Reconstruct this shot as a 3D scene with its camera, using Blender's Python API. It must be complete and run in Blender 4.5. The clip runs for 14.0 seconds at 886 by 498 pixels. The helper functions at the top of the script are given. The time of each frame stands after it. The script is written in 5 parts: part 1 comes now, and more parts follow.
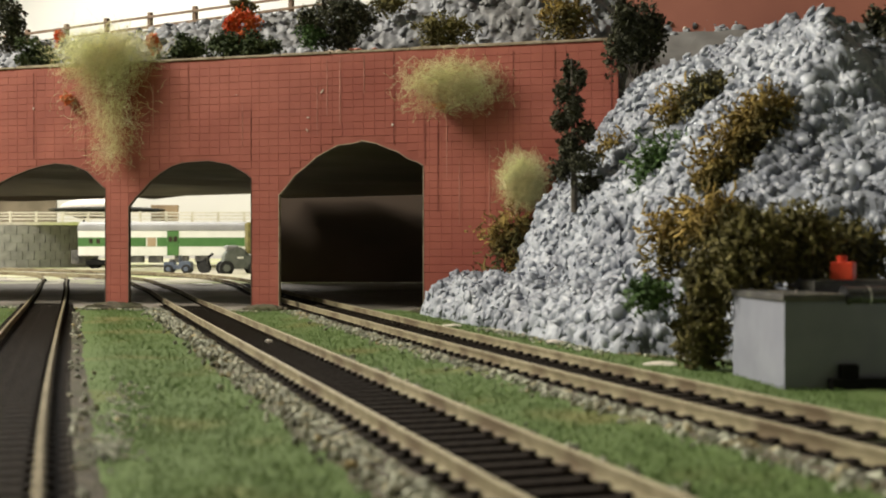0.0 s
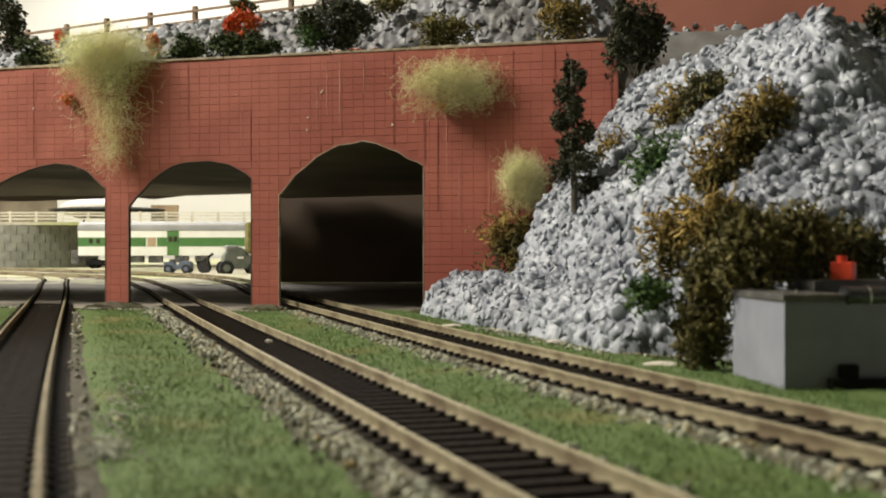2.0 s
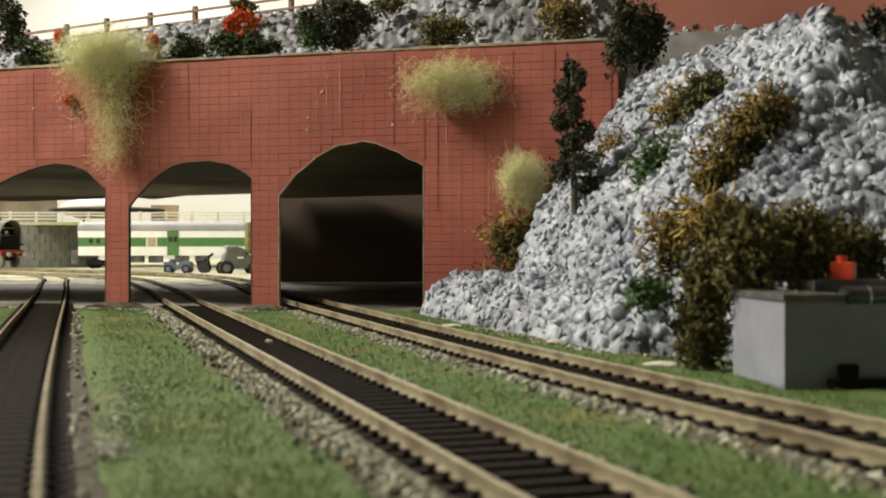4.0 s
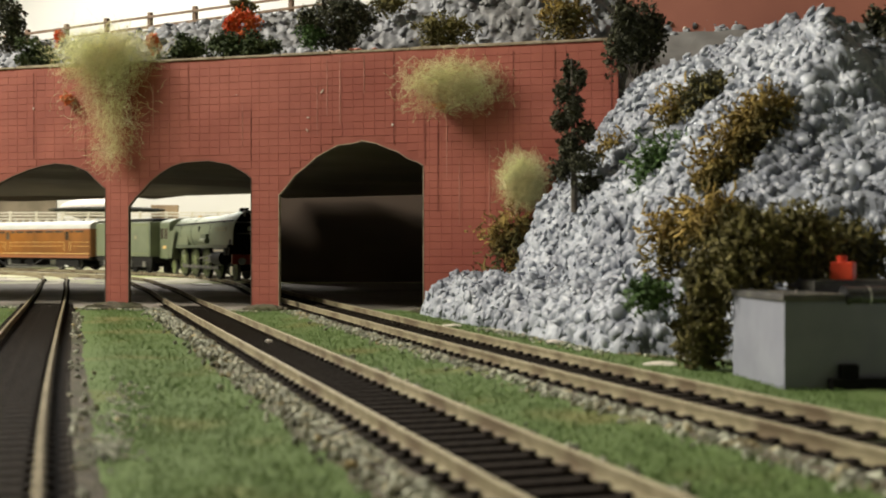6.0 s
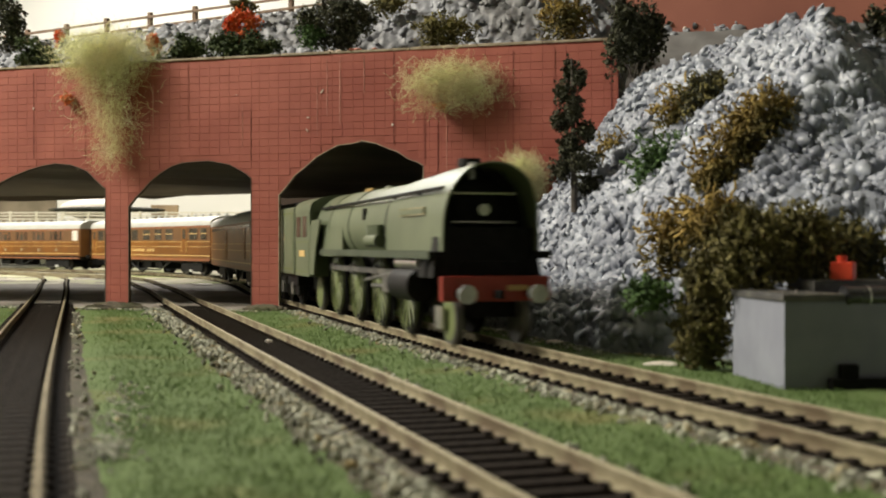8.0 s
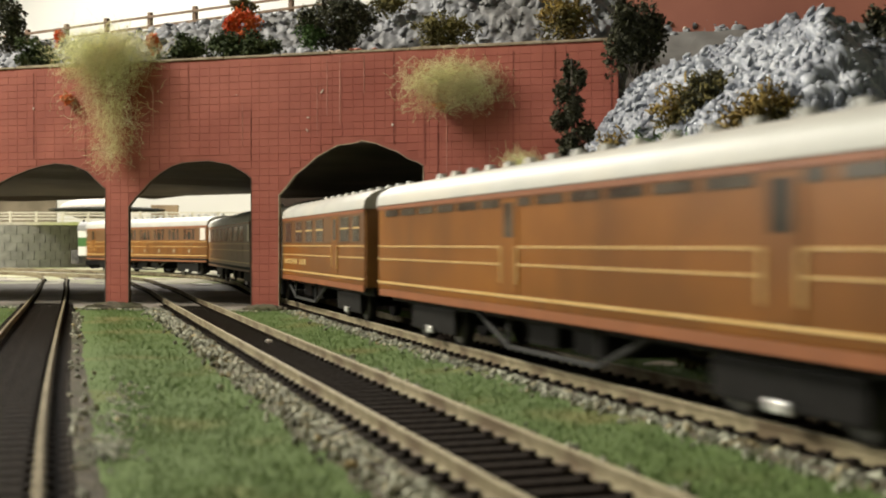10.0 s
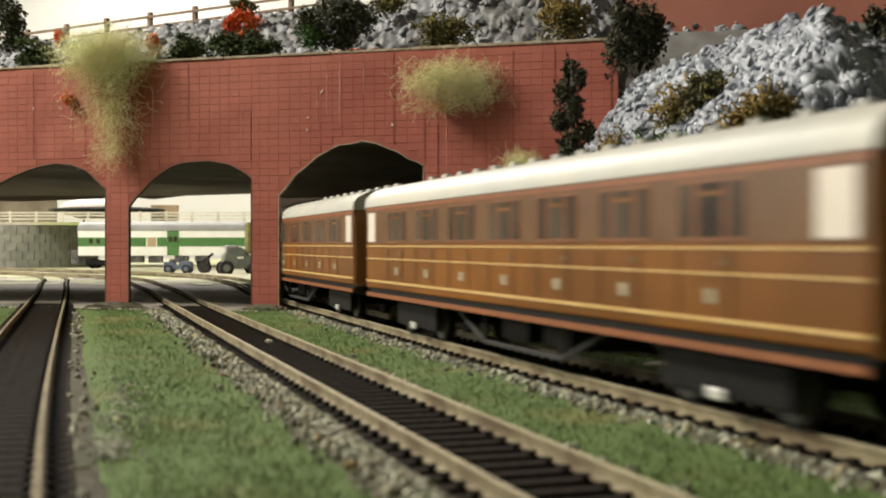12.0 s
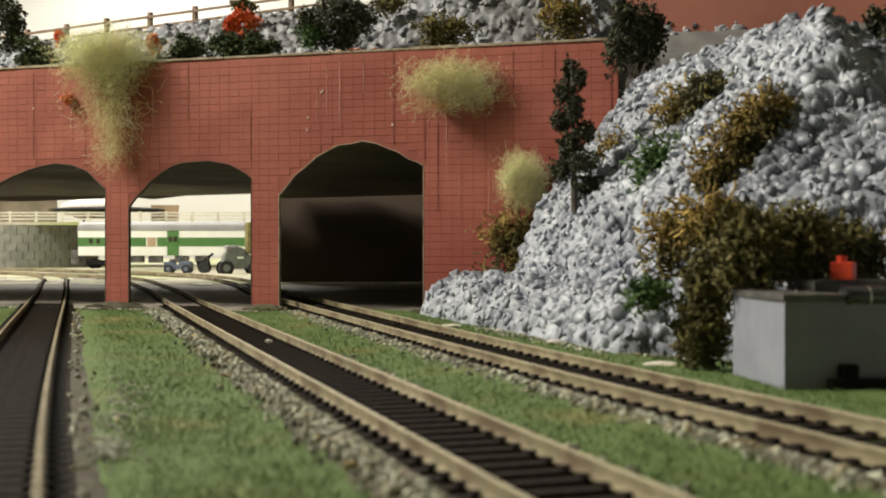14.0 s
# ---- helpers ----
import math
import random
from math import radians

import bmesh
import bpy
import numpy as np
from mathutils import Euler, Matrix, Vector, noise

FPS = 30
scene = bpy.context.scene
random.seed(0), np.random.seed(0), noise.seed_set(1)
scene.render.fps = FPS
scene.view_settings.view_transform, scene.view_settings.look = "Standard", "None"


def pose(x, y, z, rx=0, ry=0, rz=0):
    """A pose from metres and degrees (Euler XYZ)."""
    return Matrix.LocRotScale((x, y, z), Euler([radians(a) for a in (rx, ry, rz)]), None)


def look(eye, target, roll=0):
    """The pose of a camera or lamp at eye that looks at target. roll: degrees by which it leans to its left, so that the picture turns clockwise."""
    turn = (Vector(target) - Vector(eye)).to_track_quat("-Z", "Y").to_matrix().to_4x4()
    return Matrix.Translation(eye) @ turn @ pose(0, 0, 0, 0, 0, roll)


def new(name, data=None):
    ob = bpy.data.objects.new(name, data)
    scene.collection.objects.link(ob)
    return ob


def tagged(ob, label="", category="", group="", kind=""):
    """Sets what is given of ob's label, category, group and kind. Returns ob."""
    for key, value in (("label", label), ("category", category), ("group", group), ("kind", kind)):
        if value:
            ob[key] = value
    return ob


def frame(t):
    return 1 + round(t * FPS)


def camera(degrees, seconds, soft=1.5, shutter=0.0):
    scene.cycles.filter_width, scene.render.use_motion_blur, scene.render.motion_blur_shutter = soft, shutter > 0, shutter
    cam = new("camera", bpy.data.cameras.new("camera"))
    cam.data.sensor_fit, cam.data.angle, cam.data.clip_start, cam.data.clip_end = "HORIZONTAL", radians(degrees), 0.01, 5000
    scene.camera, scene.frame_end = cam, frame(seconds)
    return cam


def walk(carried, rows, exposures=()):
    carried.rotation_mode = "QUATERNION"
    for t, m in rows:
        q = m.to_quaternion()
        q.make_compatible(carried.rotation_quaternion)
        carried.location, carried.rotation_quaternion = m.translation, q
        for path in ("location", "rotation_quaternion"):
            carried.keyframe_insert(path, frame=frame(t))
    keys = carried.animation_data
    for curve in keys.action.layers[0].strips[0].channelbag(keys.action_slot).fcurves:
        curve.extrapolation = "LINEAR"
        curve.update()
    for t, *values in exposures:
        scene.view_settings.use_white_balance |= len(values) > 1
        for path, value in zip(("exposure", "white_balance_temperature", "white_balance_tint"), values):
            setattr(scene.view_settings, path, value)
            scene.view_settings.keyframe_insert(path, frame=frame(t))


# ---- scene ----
S = 0.001                                     # all lengths below are in millimetres
EYE_Z = 31.2
cam = camera(40.6, 14.0, soft=1.9, shutter=0.5)
cam.data.dof.use_dof, cam.data.dof.focus_distance, cam.data.dof.aperture_fstop = True, 0.68, 40.0
walk(cam, [(0.0, pose(0, 0, EYE_Z * S, 89.784, 0, 0)), (14.0, pose(0, 0, EYE_Z * S, 89.784, 0, 0))], [(0.0, 0.0), (14.0, 0.0)])

# ---- light: a room lamp and two added fill lamps ----
world = bpy.data.worlds.new("room_air")
scene.world = world
world.use_nodes = True
world.node_tree.nodes["Background"].inputs[0].default_value = (0.9, 0.95, 1.0, 1)
world.node_tree.nodes["Background"].inputs[1].default_value = 0.25


def lamp(name, eye, target, power, sx, sy, colour):
    data = bpy.data.lights.new(name, "AREA")
    data.shape, data.size, data.size_y, data.energy, data.color = "RECTANGLE", sx, sy, power, colour
    ob = new(name, data)
    ob.matrix_world = look(Vector(eye) * S, Vector(target) * S)
    return ob


lamp("ceiling_lamp", (-950, 420, 820), (0, 400, 0), 25.5, 0.35, 0.25, (1.0, 0.93, 0.78))
# unseen fill lamps, added to brighten the far coaches and the back wall
lamp("side_fill_lamp", (-1150, 930, 300), (-350, 1020, 20), 5.5, 0.25, 0.2, (1.0, 0.95, 0.82))
lamp("back_fill_lamp", (-700, 1950, 900), (-350, 1500, 0), 21, 0.6, 0.6, (1.0, 0.96, 0.88))


# ---- materials ----
def mat(name, c1, c2, scale=300.0, rough=0.8, bump=0.2, metal=0.0, c3=None, scale3=40.0, dist=0.001, island=0.0, spec=0.5, spread=(0.45, 0.62)):
    m = bpy.data.materials.new(name)
    m.use_nodes = True
    nt = m.node_tree
    b = nt.nodes["Principled BSDF"]
    b.inputs["Roughness"].default_value, b.inputs["Metallic"].default_value = rough, metal
    b.inputs["Specular IOR Level"].default_value = spec
    co = nt.nodes.new("ShaderNodeTexCoord")
    n1 = nt.nodes.new("ShaderNodeTexNoise")
    n1.inputs["Scale"].default_value, n1.inputs["Detail"].default_value = scale, 4
    nt.links.new(co.outputs["Object"], n1.inputs["Vector"])
    r1 = nt.nodes.new("ShaderNodeValToRGB")
    r1.color_ramp.elements[0].position, r1.color_ramp.elements[1].position = 0.35, 0.65
    r1.color_ramp.elements[0].color, r1.color_ramp.elements[1].color = (*c1, 1), (*c2, 1)
    nt.links.new(n1.outputs["Fac"], r1.inputs["Fac"])
    out = r1.outputs["Color"]
    if c3:
        n3 = nt.nodes.new("ShaderNodeTexNoise")
        n3.inputs["Scale"].default_value, n3.inputs["Detail"].default_value = scale3, 3
        nt.links.new(co.outputs["Object"], n3.inputs["Vector"])
        r3 = nt.nodes.new("ShaderNodeValToRGB")
        r3.color_ramp.elements[0].position, r3.color_ramp.elements[1].position = spread
        nt.links.new(n3.outputs["Fac"], r3.inputs["Fac"])
        mx = nt.nodes.new("ShaderNodeMix")
        mx.data_type = "RGBA"
        nt.links.new(r3.outputs["Color"], mx.inputs["Factor"])
        nt.links.new(out, mx.inputs[6])
        mx.inputs[7].default_value = (*c3, 1)
        out = mx.outputs[2]
    if island:
        geo = nt.nodes.new("ShaderNodeNewGeometry")
        mr = nt.nodes.new("ShaderNodeMapRange")
        mr.inputs[3].default_value, mr.inputs[4].default_value = 1 - island, 1 + island
        nt.links.new(geo.outputs["Random Per Island"], mr.inputs[0])
        hs = nt.nodes.new("ShaderNodeHueSaturation")
        nt.links.new(mr.outputs[0], hs.inputs["Value"])
        nt.links.new(out, hs.inputs["Color"])
        out = hs.outputs["Color"]
    nt.links.new(out, b.inputs["Base Color"])
    if bump:
        bp = nt.nodes.new("ShaderNodeBump")
        bp.inputs["Strength"].default_value, bp.inputs["Distance"].default_value = bump, dist
        nt.links.new(n1.outputs["Fac"], bp.inputs["Height"])
        nt.links.new(bp.outputs["Normal"], b.inputs["Normal"])
    return m


RED = mat("red_painted_card", (0.31, 0.079, 0.055), (0.39, 0.110, 0.078), 45, 0.7, 0.25, c3=(0.265, 0.056, 0.038), scale3=12, island=0.035)
DRIP = mat("pale_red_drip", (0.42, 0.17, 0.13), (0.50, 0.22, 0.17), 60, 0.7, 0.1)
JOINT = mat("dull_red_joint", (0.265, 0.068, 0.049), (0.325, 0.091, 0.066), 90, 0.85, 0.2)
SEAM = mat("dark_seam", (0.15, 0.042, 0.032), (0.20, 0.055, 0.042), 90, 0.85, 0.2)
TORN = mat("torn_card_edge", (0.24, 0.19, 0.13), (0.40, 0.33, 0.25), 220, 0.9, 0.4)
CHIP = mat("paint_chip", (0.55, 0.42, 0.36), (0.7, 0.62, 0.55), 300, 0.8, 0.2)
CARD = mat("bare_card", (0.19, 0.16, 0.115), (0.27, 0.225, 0.165), 30, 0.9, 0.2, c3=(0.14, 0.11, 0.08), scale3=8)
# kept dark so it reads as unlit: tunnel shade is partly in this colour
UNLITCARD = mat("unlit_dark_card", (0.105, 0.072, 0.052), (0.15, 0.105, 0.077), 22, 0.9, 0.2, c3=(0.08, 0.056, 0.042), scale3=7)
ROCK = mat("painted_plaster_rock", (0.25, 0.27, 0.318), (0.37, 0.394, 0.45), 170, 0.42, 0.22, c3=(0.18, 0.194, 0.235), scale3=45, spec=0.42)
ROCKDULL = mat("dull_plaster_rock", (0.17, 0.177, 0.198), (0.30, 0.311, 0.345), 120, 0.55, 0.35, c3=(0.12, 0.12, 0.125), scale3=30)
SLOPEGREY = mat("smooth_grey_plaster", (0.115, 0.115, 0.115), (0.16, 0.16, 0.16), 90, 0.7, 0.3)
BRICKRED = mat("brick_red_board", (0.32, 0.115, 0.08), (0.38, 0.14, 0.10), 25, 0.7, 0.15, c3=(0.27, 0.095, 0.07), scale3=9)
GRASSBED = mat("grass_mat", (0.073, 0.118, 0.027), (0.096, 0.148, 0.038), 480, 0.95, 0.3, c3=(0.19, 0.155, 0.05), scale3=26, spread=(0.55, 0.78))
GRASS = mat("grass_fibres", (0.072, 0.128, 0.030), (0.112, 0.172, 0.046), 70, 0.9, 0.0, c3=(0.21, 0.17, 0.055), scale3=26, island=0.16, spread=(0.56, 0.78))
# base tone raised to stand for light that reaches the floor under the bridge
FLOORGREY = mat("lifted_grey_floor", (0.20, 0.175, 0.15), (0.26, 0.23, 0.20), 120, 0.9, 0.4, c3=(0.15, 0.13, 0.11), scale3=12)
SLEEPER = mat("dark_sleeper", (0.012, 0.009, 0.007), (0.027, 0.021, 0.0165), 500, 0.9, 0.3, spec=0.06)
BALLASTBED = mat("dark_trackbed", (0.009, 0.0075, 0.006), (0.023, 0.019, 0.0155), 600, 0.95, 0.6, spec=0.03)
TAN = mat("tan_dirt_shoulder", (0.235, 0.205, 0.125), (0.35, 0.31, 0.205), 350, 0.95, 0.6, c3=(0.14, 0.14, 0.06), scale3=40)
RAILDULL = mat("dull_olive_rail", (0.15, 0.125, 0.075), (0.22, 0.185, 0.12), 200, 0.8, 0.2, spec=0.15)
SOIL = mat("dark_brown_soil", (0.05, 0.042, 0.029), (0.105, 0.088, 0.06), 300, 0.95, 0.6, c3=(0.06, 0.062, 0.028), scale3=50)
# far sleepers: the overbright back light is put into this pale colour
FARSLEEPER = mat("overlit_sleeper", (0.20, 0.18, 0.14), (0.28, 0.25, 0.20), 300, 0.9, 0.2)
RAIL = mat("tan_rail_side", (0.175, 0.15, 0.09), (0.265, 0.23, 0.15), 260, 0.75, 0.25, c3=(0.12, 0.09, 0.055), scale3=70, spec=0.2)
RAILTOP = mat("worn_rail_top", (0.295, 0.26, 0.175), (0.39, 0.35, 0.25), 200, 0.65, 0.1, spec=0.3)
STONE_P = mat("ballast_stone", (0.20, 0.205, 0.155), (0.40, 0.40, 0.33), 400, 0.9, 0.3, c3=(0.27, 0.21, 0.10), scale3=250, spread=(0.55, 0.7))
STONE = mat("ballast_stones", (0.15, 0.155, 0.115), (0.35, 0.355, 0.29), 400, 0.9, 0.3, c3=(0.27, 0.21, 0.10), scale3=180, island=0.6, spread=(0.55, 0.7))
PALE = mat("pale_ground", (0.38, 0.355, 0.27), (0.52, 0.485, 0.38), 120, 0.9, 0.3, c3=(0.33, 0.36, 0.15), scale3=11)
# unseen room sides, kept pale so they bounce fill into the shadows
ROOMPAINT = mat("pale_bounce_paint", (0.68, 0.66, 0.62), (0.74, 0.72, 0.68), 4, 0.85, 0.05)
WALLPAINT = mat("white_room_paint", (0.66, 0.645, 0.62), (0.72, 0.705, 0.68), 4, 0.8, 0.05)
GREYBOX = mat("grey_plastic", (0.19, 0.198, 0.242), (0.222, 0.232, 0.278), 130, 0.5, 0.15)
DARKGREY = mat("dark_grey_plastic", (0.035, 0.034, 0.033), (0.06, 0.058, 0.056), 200, 0.5, 0.2, c3=(0.12, 0.115, 0.10), scale3=120)
REDPLASTIC = mat("red_plastic", (0.58, 0.05, 0.022), (0.66, 0.07, 0.03), 200, 0.35, 0.05)
TEAK = mat("teak_brown", (0.172, 0.062, 0.0078), (0.218, 0.081, 0.0102), 60, 0.36, 0.03, c3=(0.13, 0.048, 0.0064), scale3=25, spec=0.28)
TEAKDARK = mat("dark_teak", (0.108, 0.052, 0.021), (0.14, 0.07, 0.029), 80, 0.4, 0.03, spec=0.3)
# end brown is raised to stand for light that the lamps miss
TEAKEND = mat("lit_brown_end", (0.24, 0.108, 0.034), (0.30, 0.138, 0.046), 80, 0.5, 0.05)
SOLE = mat("red_brown_solebar", (0.19, 0.062, 0.019), (0.235, 0.078, 0.024), 120, 0.45, 0.05)
GLASSY = mat("smoky_window", (0.022, 0.018, 0.013), (0.085, 0.07, 0.052), 60, 0.25, 0.0, spec=0.25)
FROST = mat("frosted_window", (0.62, 0.56, 0.50), (0.70, 0.64, 0.58), 90, 0.4, 0.0)
CREAM = mat("white_roof", (0.37, 0.372, 0.352), (0.42, 0.42, 0.395), 70, 0.5, 0.1, c3=(0.45, 0.43, 0.38), scale3=25)
BLACK = mat("black_plastic", (0.006, 0.0057, 0.0057), (0.012, 0.0113, 0.011), 300, 0.6, 0.1, spec=0.12)
GLOSSBLACK = mat("glossy_black_plastic", (0.018, 0.018, 0.02), (0.03, 0.03, 0.032), 300, 0.16, 0.0, spec=0.9)
GREEN = mat("apple_green_paint", (0.103, 0.122, 0.072), (0.125, 0.146, 0.087), 80, 0.45, 0.03, c3=(0.092, 0.11, 0.065), scale3=30)
WHEELGREEN = mat("green_wheel", (0.10, 0.125, 0.042), (0.145, 0.17, 0.062), 120, 0.5, 0.1)
BANDGREEN = mat("dark_green_lining", (0.03, 0.045, 0.026), (0.045, 0.06, 0.036), 120, 0.45, 0.0)
STEEL = mat("bright_steel", (0.6, 0.6, 0.58), (0.75, 0.74, 0.72), 300, 0.33, 0.0, metal=1.0)
GLINT = mat("wheel_glint_metal", (0.82, 0.82, 0.80), (0.9, 0.9, 0.88), 300, 0.28, 0.0, metal=0.5)
BUFFERRED = mat("buffer_beam_red", (0.27, 0.028, 0.018), (0.32, 0.036, 0.024), 200, 0.4, 0.0)
GOLD = mat("gold_line", (0.52, 0.34, 0.12), (0.60, 0.41, 0.17), 200, 0.4, 0.0)
WHITE = mat("white_paint", (0.74, 0.74, 0.70), (0.80, 0.80, 0.76), 100, 0.5, 0.0)
BUFFERMETAL = mat("buffer_head_metal", (0.42, 0.42, 0.42), (0.55, 0.55, 0.54), 300, 0.4, 0.1, metal=0.4)
BARK = mat("grey_brown_bark", (0.06, 0.05, 0.042), (0.11, 0.095, 0.08), 300, 0.9, 0.5)
DARKLEAF = mat("dark_foliage", (0.042, 0.044, 0.026), (0.085, 0.085, 0.05), 250, 0.9, 0.0, island=0.5)
GREENLEAF = mat("deep_green_lichen", (0.04, 0.085, 0.022), (0.085, 0.15, 0.042), 200, 0.85, 0.0, island=0.45)
BUSHGREEN = mat("dull_green_foam", (0.04, 0.06, 0.025), (0.085, 0.11, 0.045), 200, 0.9, 0.0, island=0.5)
BROWNLEAF = mat("olive_brown_lichen", (0.19, 0.13, 0.028), (0.34, 0.235, 0.06), 160, 0.85, 0.0, c3=(0.08, 0.068, 0.016), scale3=60, island=0.45)
OLIVELEAF = mat("dark_olive_lichen", (0.085, 0.076, 0.022), (0.165, 0.14, 0.042), 160, 0.85, 0.0, island=0.5)
ORANGE = mat("orange_lichen", (0.60, 0.10, 0.02), (0.72, 0.16, 0.035), 160, 0.8, 0.0, island=0.3)
FIBRE = mat("pale_green_fibre", (0.72, 0.72, 0.38), (0.84, 0.83, 0.54), 90, 0.7, 0.0, c3=(0.62, 0.56, 0.30), scale3=40, island=0.2)
FENCEWOOD = mat("brown_fence_wood", (0.13, 0.082, 0.05), (0.20, 0.13, 0.085), 200, 0.8, 0.3)
PALEFENCE = mat("pale_fence_plastic", (0.55, 0.52, 0.42), (0.66, 0.62, 0.52), 200, 0.6, 0.1)
STONEWALL = mat("grey_stone_block", (0.22, 0.22, 0.20), (0.32, 0.32, 0.29), 90, 0.85, 0.4, island=0.15)
CARGREEN = mat("coach_green_band", (0.06, 0.16, 0.045), (0.085, 0.20, 0.06), 90, 0.4, 0.0)
SILVER = mat("grey_coach_roof", (0.22, 0.22, 0.22), (0.28, 0.28, 0.28), 60, 0.6, 0.0)
ARMYBLUE = mat("blue_grey_plastic", (0.085, 0.11, 0.16), (0.12, 0.145, 0.20), 200, 0.5, 0.1)
ARMYGREY = mat("grey_green_plastic", (0.11, 0.122, 0.108), (0.16, 0.175, 0.155), 200, 0.5, 0.1)
TYRE = mat("black_tyre", (0.012, 0.012, 0.012), (0.022, 0.022, 0.022), 200, 0.8, 0.1)
TANBOX = mat("tan_card", (0.36, 0.26, 0.16), (0.44, 0.33, 0.21), 60, 0.8, 0.1)
SAUCER = mat("grey_green_plastic_hull", (0.018, 0.02, 0.016), (0.034, 0.036, 0.03), 60, 0.9, 0.1, spec=0.1)


# ---- mesh helpers ----
SIZE = [1.0]                                  # size of what is being built


def part(name, bm, material, parent=None, label="", smooth=False, sharp=35):
    me = bpy.data.meshes.new(name)
    if smooth:
        for f in bm.faces:
            f.smooth = True
    bm.to_mesh(me)
    bm.free()
    me.transform(Matrix.Scale(S * SIZE[0], 4))
    me.materials.append(material)
    if smooth:
        me.set_sharp_from_angle(angle=radians(sharp))
    ob = new(name, me)
    if parent:
        ob.parent = parent
    if label:
        ob["label"] = label
    return ob


def empty(name, x=0, y=0, z=0, rz=0):
    ob = new(name)
    ob.empty_display_size = 0.01
    ob.matrix_world = pose(x * S, y * S, z * S, 0, 0, rz)
    return ob


def box(bm, x0, x1, y0, y1, z0, z1, bevel=0.0):
    made = bmesh.ops.create_cube(bm, size=1, matrix=Matrix.LocRotScale(((x0 + x1) / 2, (y0 + y1) / 2, (z0 + z1) / 2), None, (x1 - x0, y1 - y0, z1 - z0)))
    if bevel:
        edges = list({e for v in made["verts"] for e in v.link_edges})
        bmesh.ops.bevel(bm, geom=edges, offset=bevel, segments=2, affect="EDGES", profile=0.6)
    return bm


def cyl(bm, p, axis, r, h, seg=20, r2=None):
    d = {"x": (1, 0, 0), "y": (0, 1, 0), "z": (0, 0, 1)}[axis] if isinstance(axis, str) else axis
    q = Vector(d).to_track_quat("Z", "Y")
    bmesh.ops.create_cone(bm, cap_ends=True, segments=seg, radius1=r, radius2=r if r2 is None else r2, depth=h, matrix=Matrix.LocRotScale(p, q, None))
    return bm


def rod(bm, a, b, r, seg=6, r2=None):
    a, b = Vector(a), Vector(b)
    return cyl(bm, (a + b) / 2, b - a, r, (b - a).length, seg, r2)


def prism(bm, pts, y0, y1, axis="y"):
    """A closed outline (x, z) pushed out from y0 to y1."""
    put = (lambda p, y: (p[0], y, p[1])) if axis == "y" else (lambda p, y: (y, p[0], p[1]))
    a = [bm.verts.new(put(p, y0)) for p in pts]
    b = [bm.verts.new(put(p, y1)) for p in pts]
    n = len(pts)
    bm.faces.new(a)
    bm.faces.new(b[::-1])
    for i in range(n):
        bm.faces.new((a[i], b[i], b[(i + 1) % n], a[(i + 1) % n]))
    bmesh.ops.recalc_face_normals(bm, faces=bm.faces)
    return bm


def B():
    return bmesh.new()


def grid_mesh(name, xs, ys, f, material, smooth=True):
    """A sheet over xs by ys (2D numpy arrays), z by f."""
    X, Y = np.meshgrid(xs, ys)
    P = f(X, Y)
    n, m = X.shape
    idx = np.arange(n * m).reshape(n, m)
    q = np.stack([idx[:-1, :-1], idx[:-1, 1:], idx[1:, 1:], idx[1:, :-1]], -1).reshape(-1, 4)
    me = bpy.data.meshes.new(name)
    me.from_pydata((np.stack(P, -1).reshape(-1, 3) * S).tolist(), [], q.tolist())
    me.materials.append(material)
    if smooth:
        me.polygons.foreach_set("use_smooth", [True] * len(me.polygons))
    return new(name, me)


def fbm(x, y, seed=0, octaves=4):
    """Smooth value noise on arrays, about -1 to 1."""
    rng = np.random.RandomState(seed)
    table = rng.rand(256, 256) * 2 - 1
    out, amp = 0, 0.55
    for o in range(octaves):
        xi, yi = np.floor(x).astype(int), np.floor(y).astype(int)
        fx, fy = x - xi, y - yi
        fx, fy = fx * fx * (3 - 2 * fx), fy * fy * (3 - 2 * fy)
        t = lambda i, j: table[(xi + i + 17 * o) % 256, (yi + j + 31 * o) % 256]
        out = out + amp * ((t(0, 0) * (1 - fx) + t(1, 0) * fx) * (1 - fy) + (t(0, 1) * (1 - fx) + t(1, 1) * fx) * fy)
        x, y, amp = x * 2.03, y * 2.03, amp * 0.5
    return out


def cells(x, y, seed=0):
    """Distance to the nearest and second nearest of scattered points, on arrays."""
    rng = np.random.RandomState(seed)
    jx, jy = rng.rand(128, 128), rng.rand(128, 128)
    xi, yi = np.floor(x).astype(int), np.floor(y).astype(int)
    f1, f2 = np.full(x.shape, 9.0), np.full(x.shape, 9.0)
    for i in (-1, 0, 1):
        for j in (-1, 0, 1):
            a, b = (xi + i) % 128, (yi + j) % 128
            d = np.hypot(xi + i + jx[a, b] - x, yi + j + jy[a, b] - y)
            f2 = np.where(d < f1, f1, np.minimum(f2, d))
            f1 = np.minimum(f1, d)
    return f1, f2


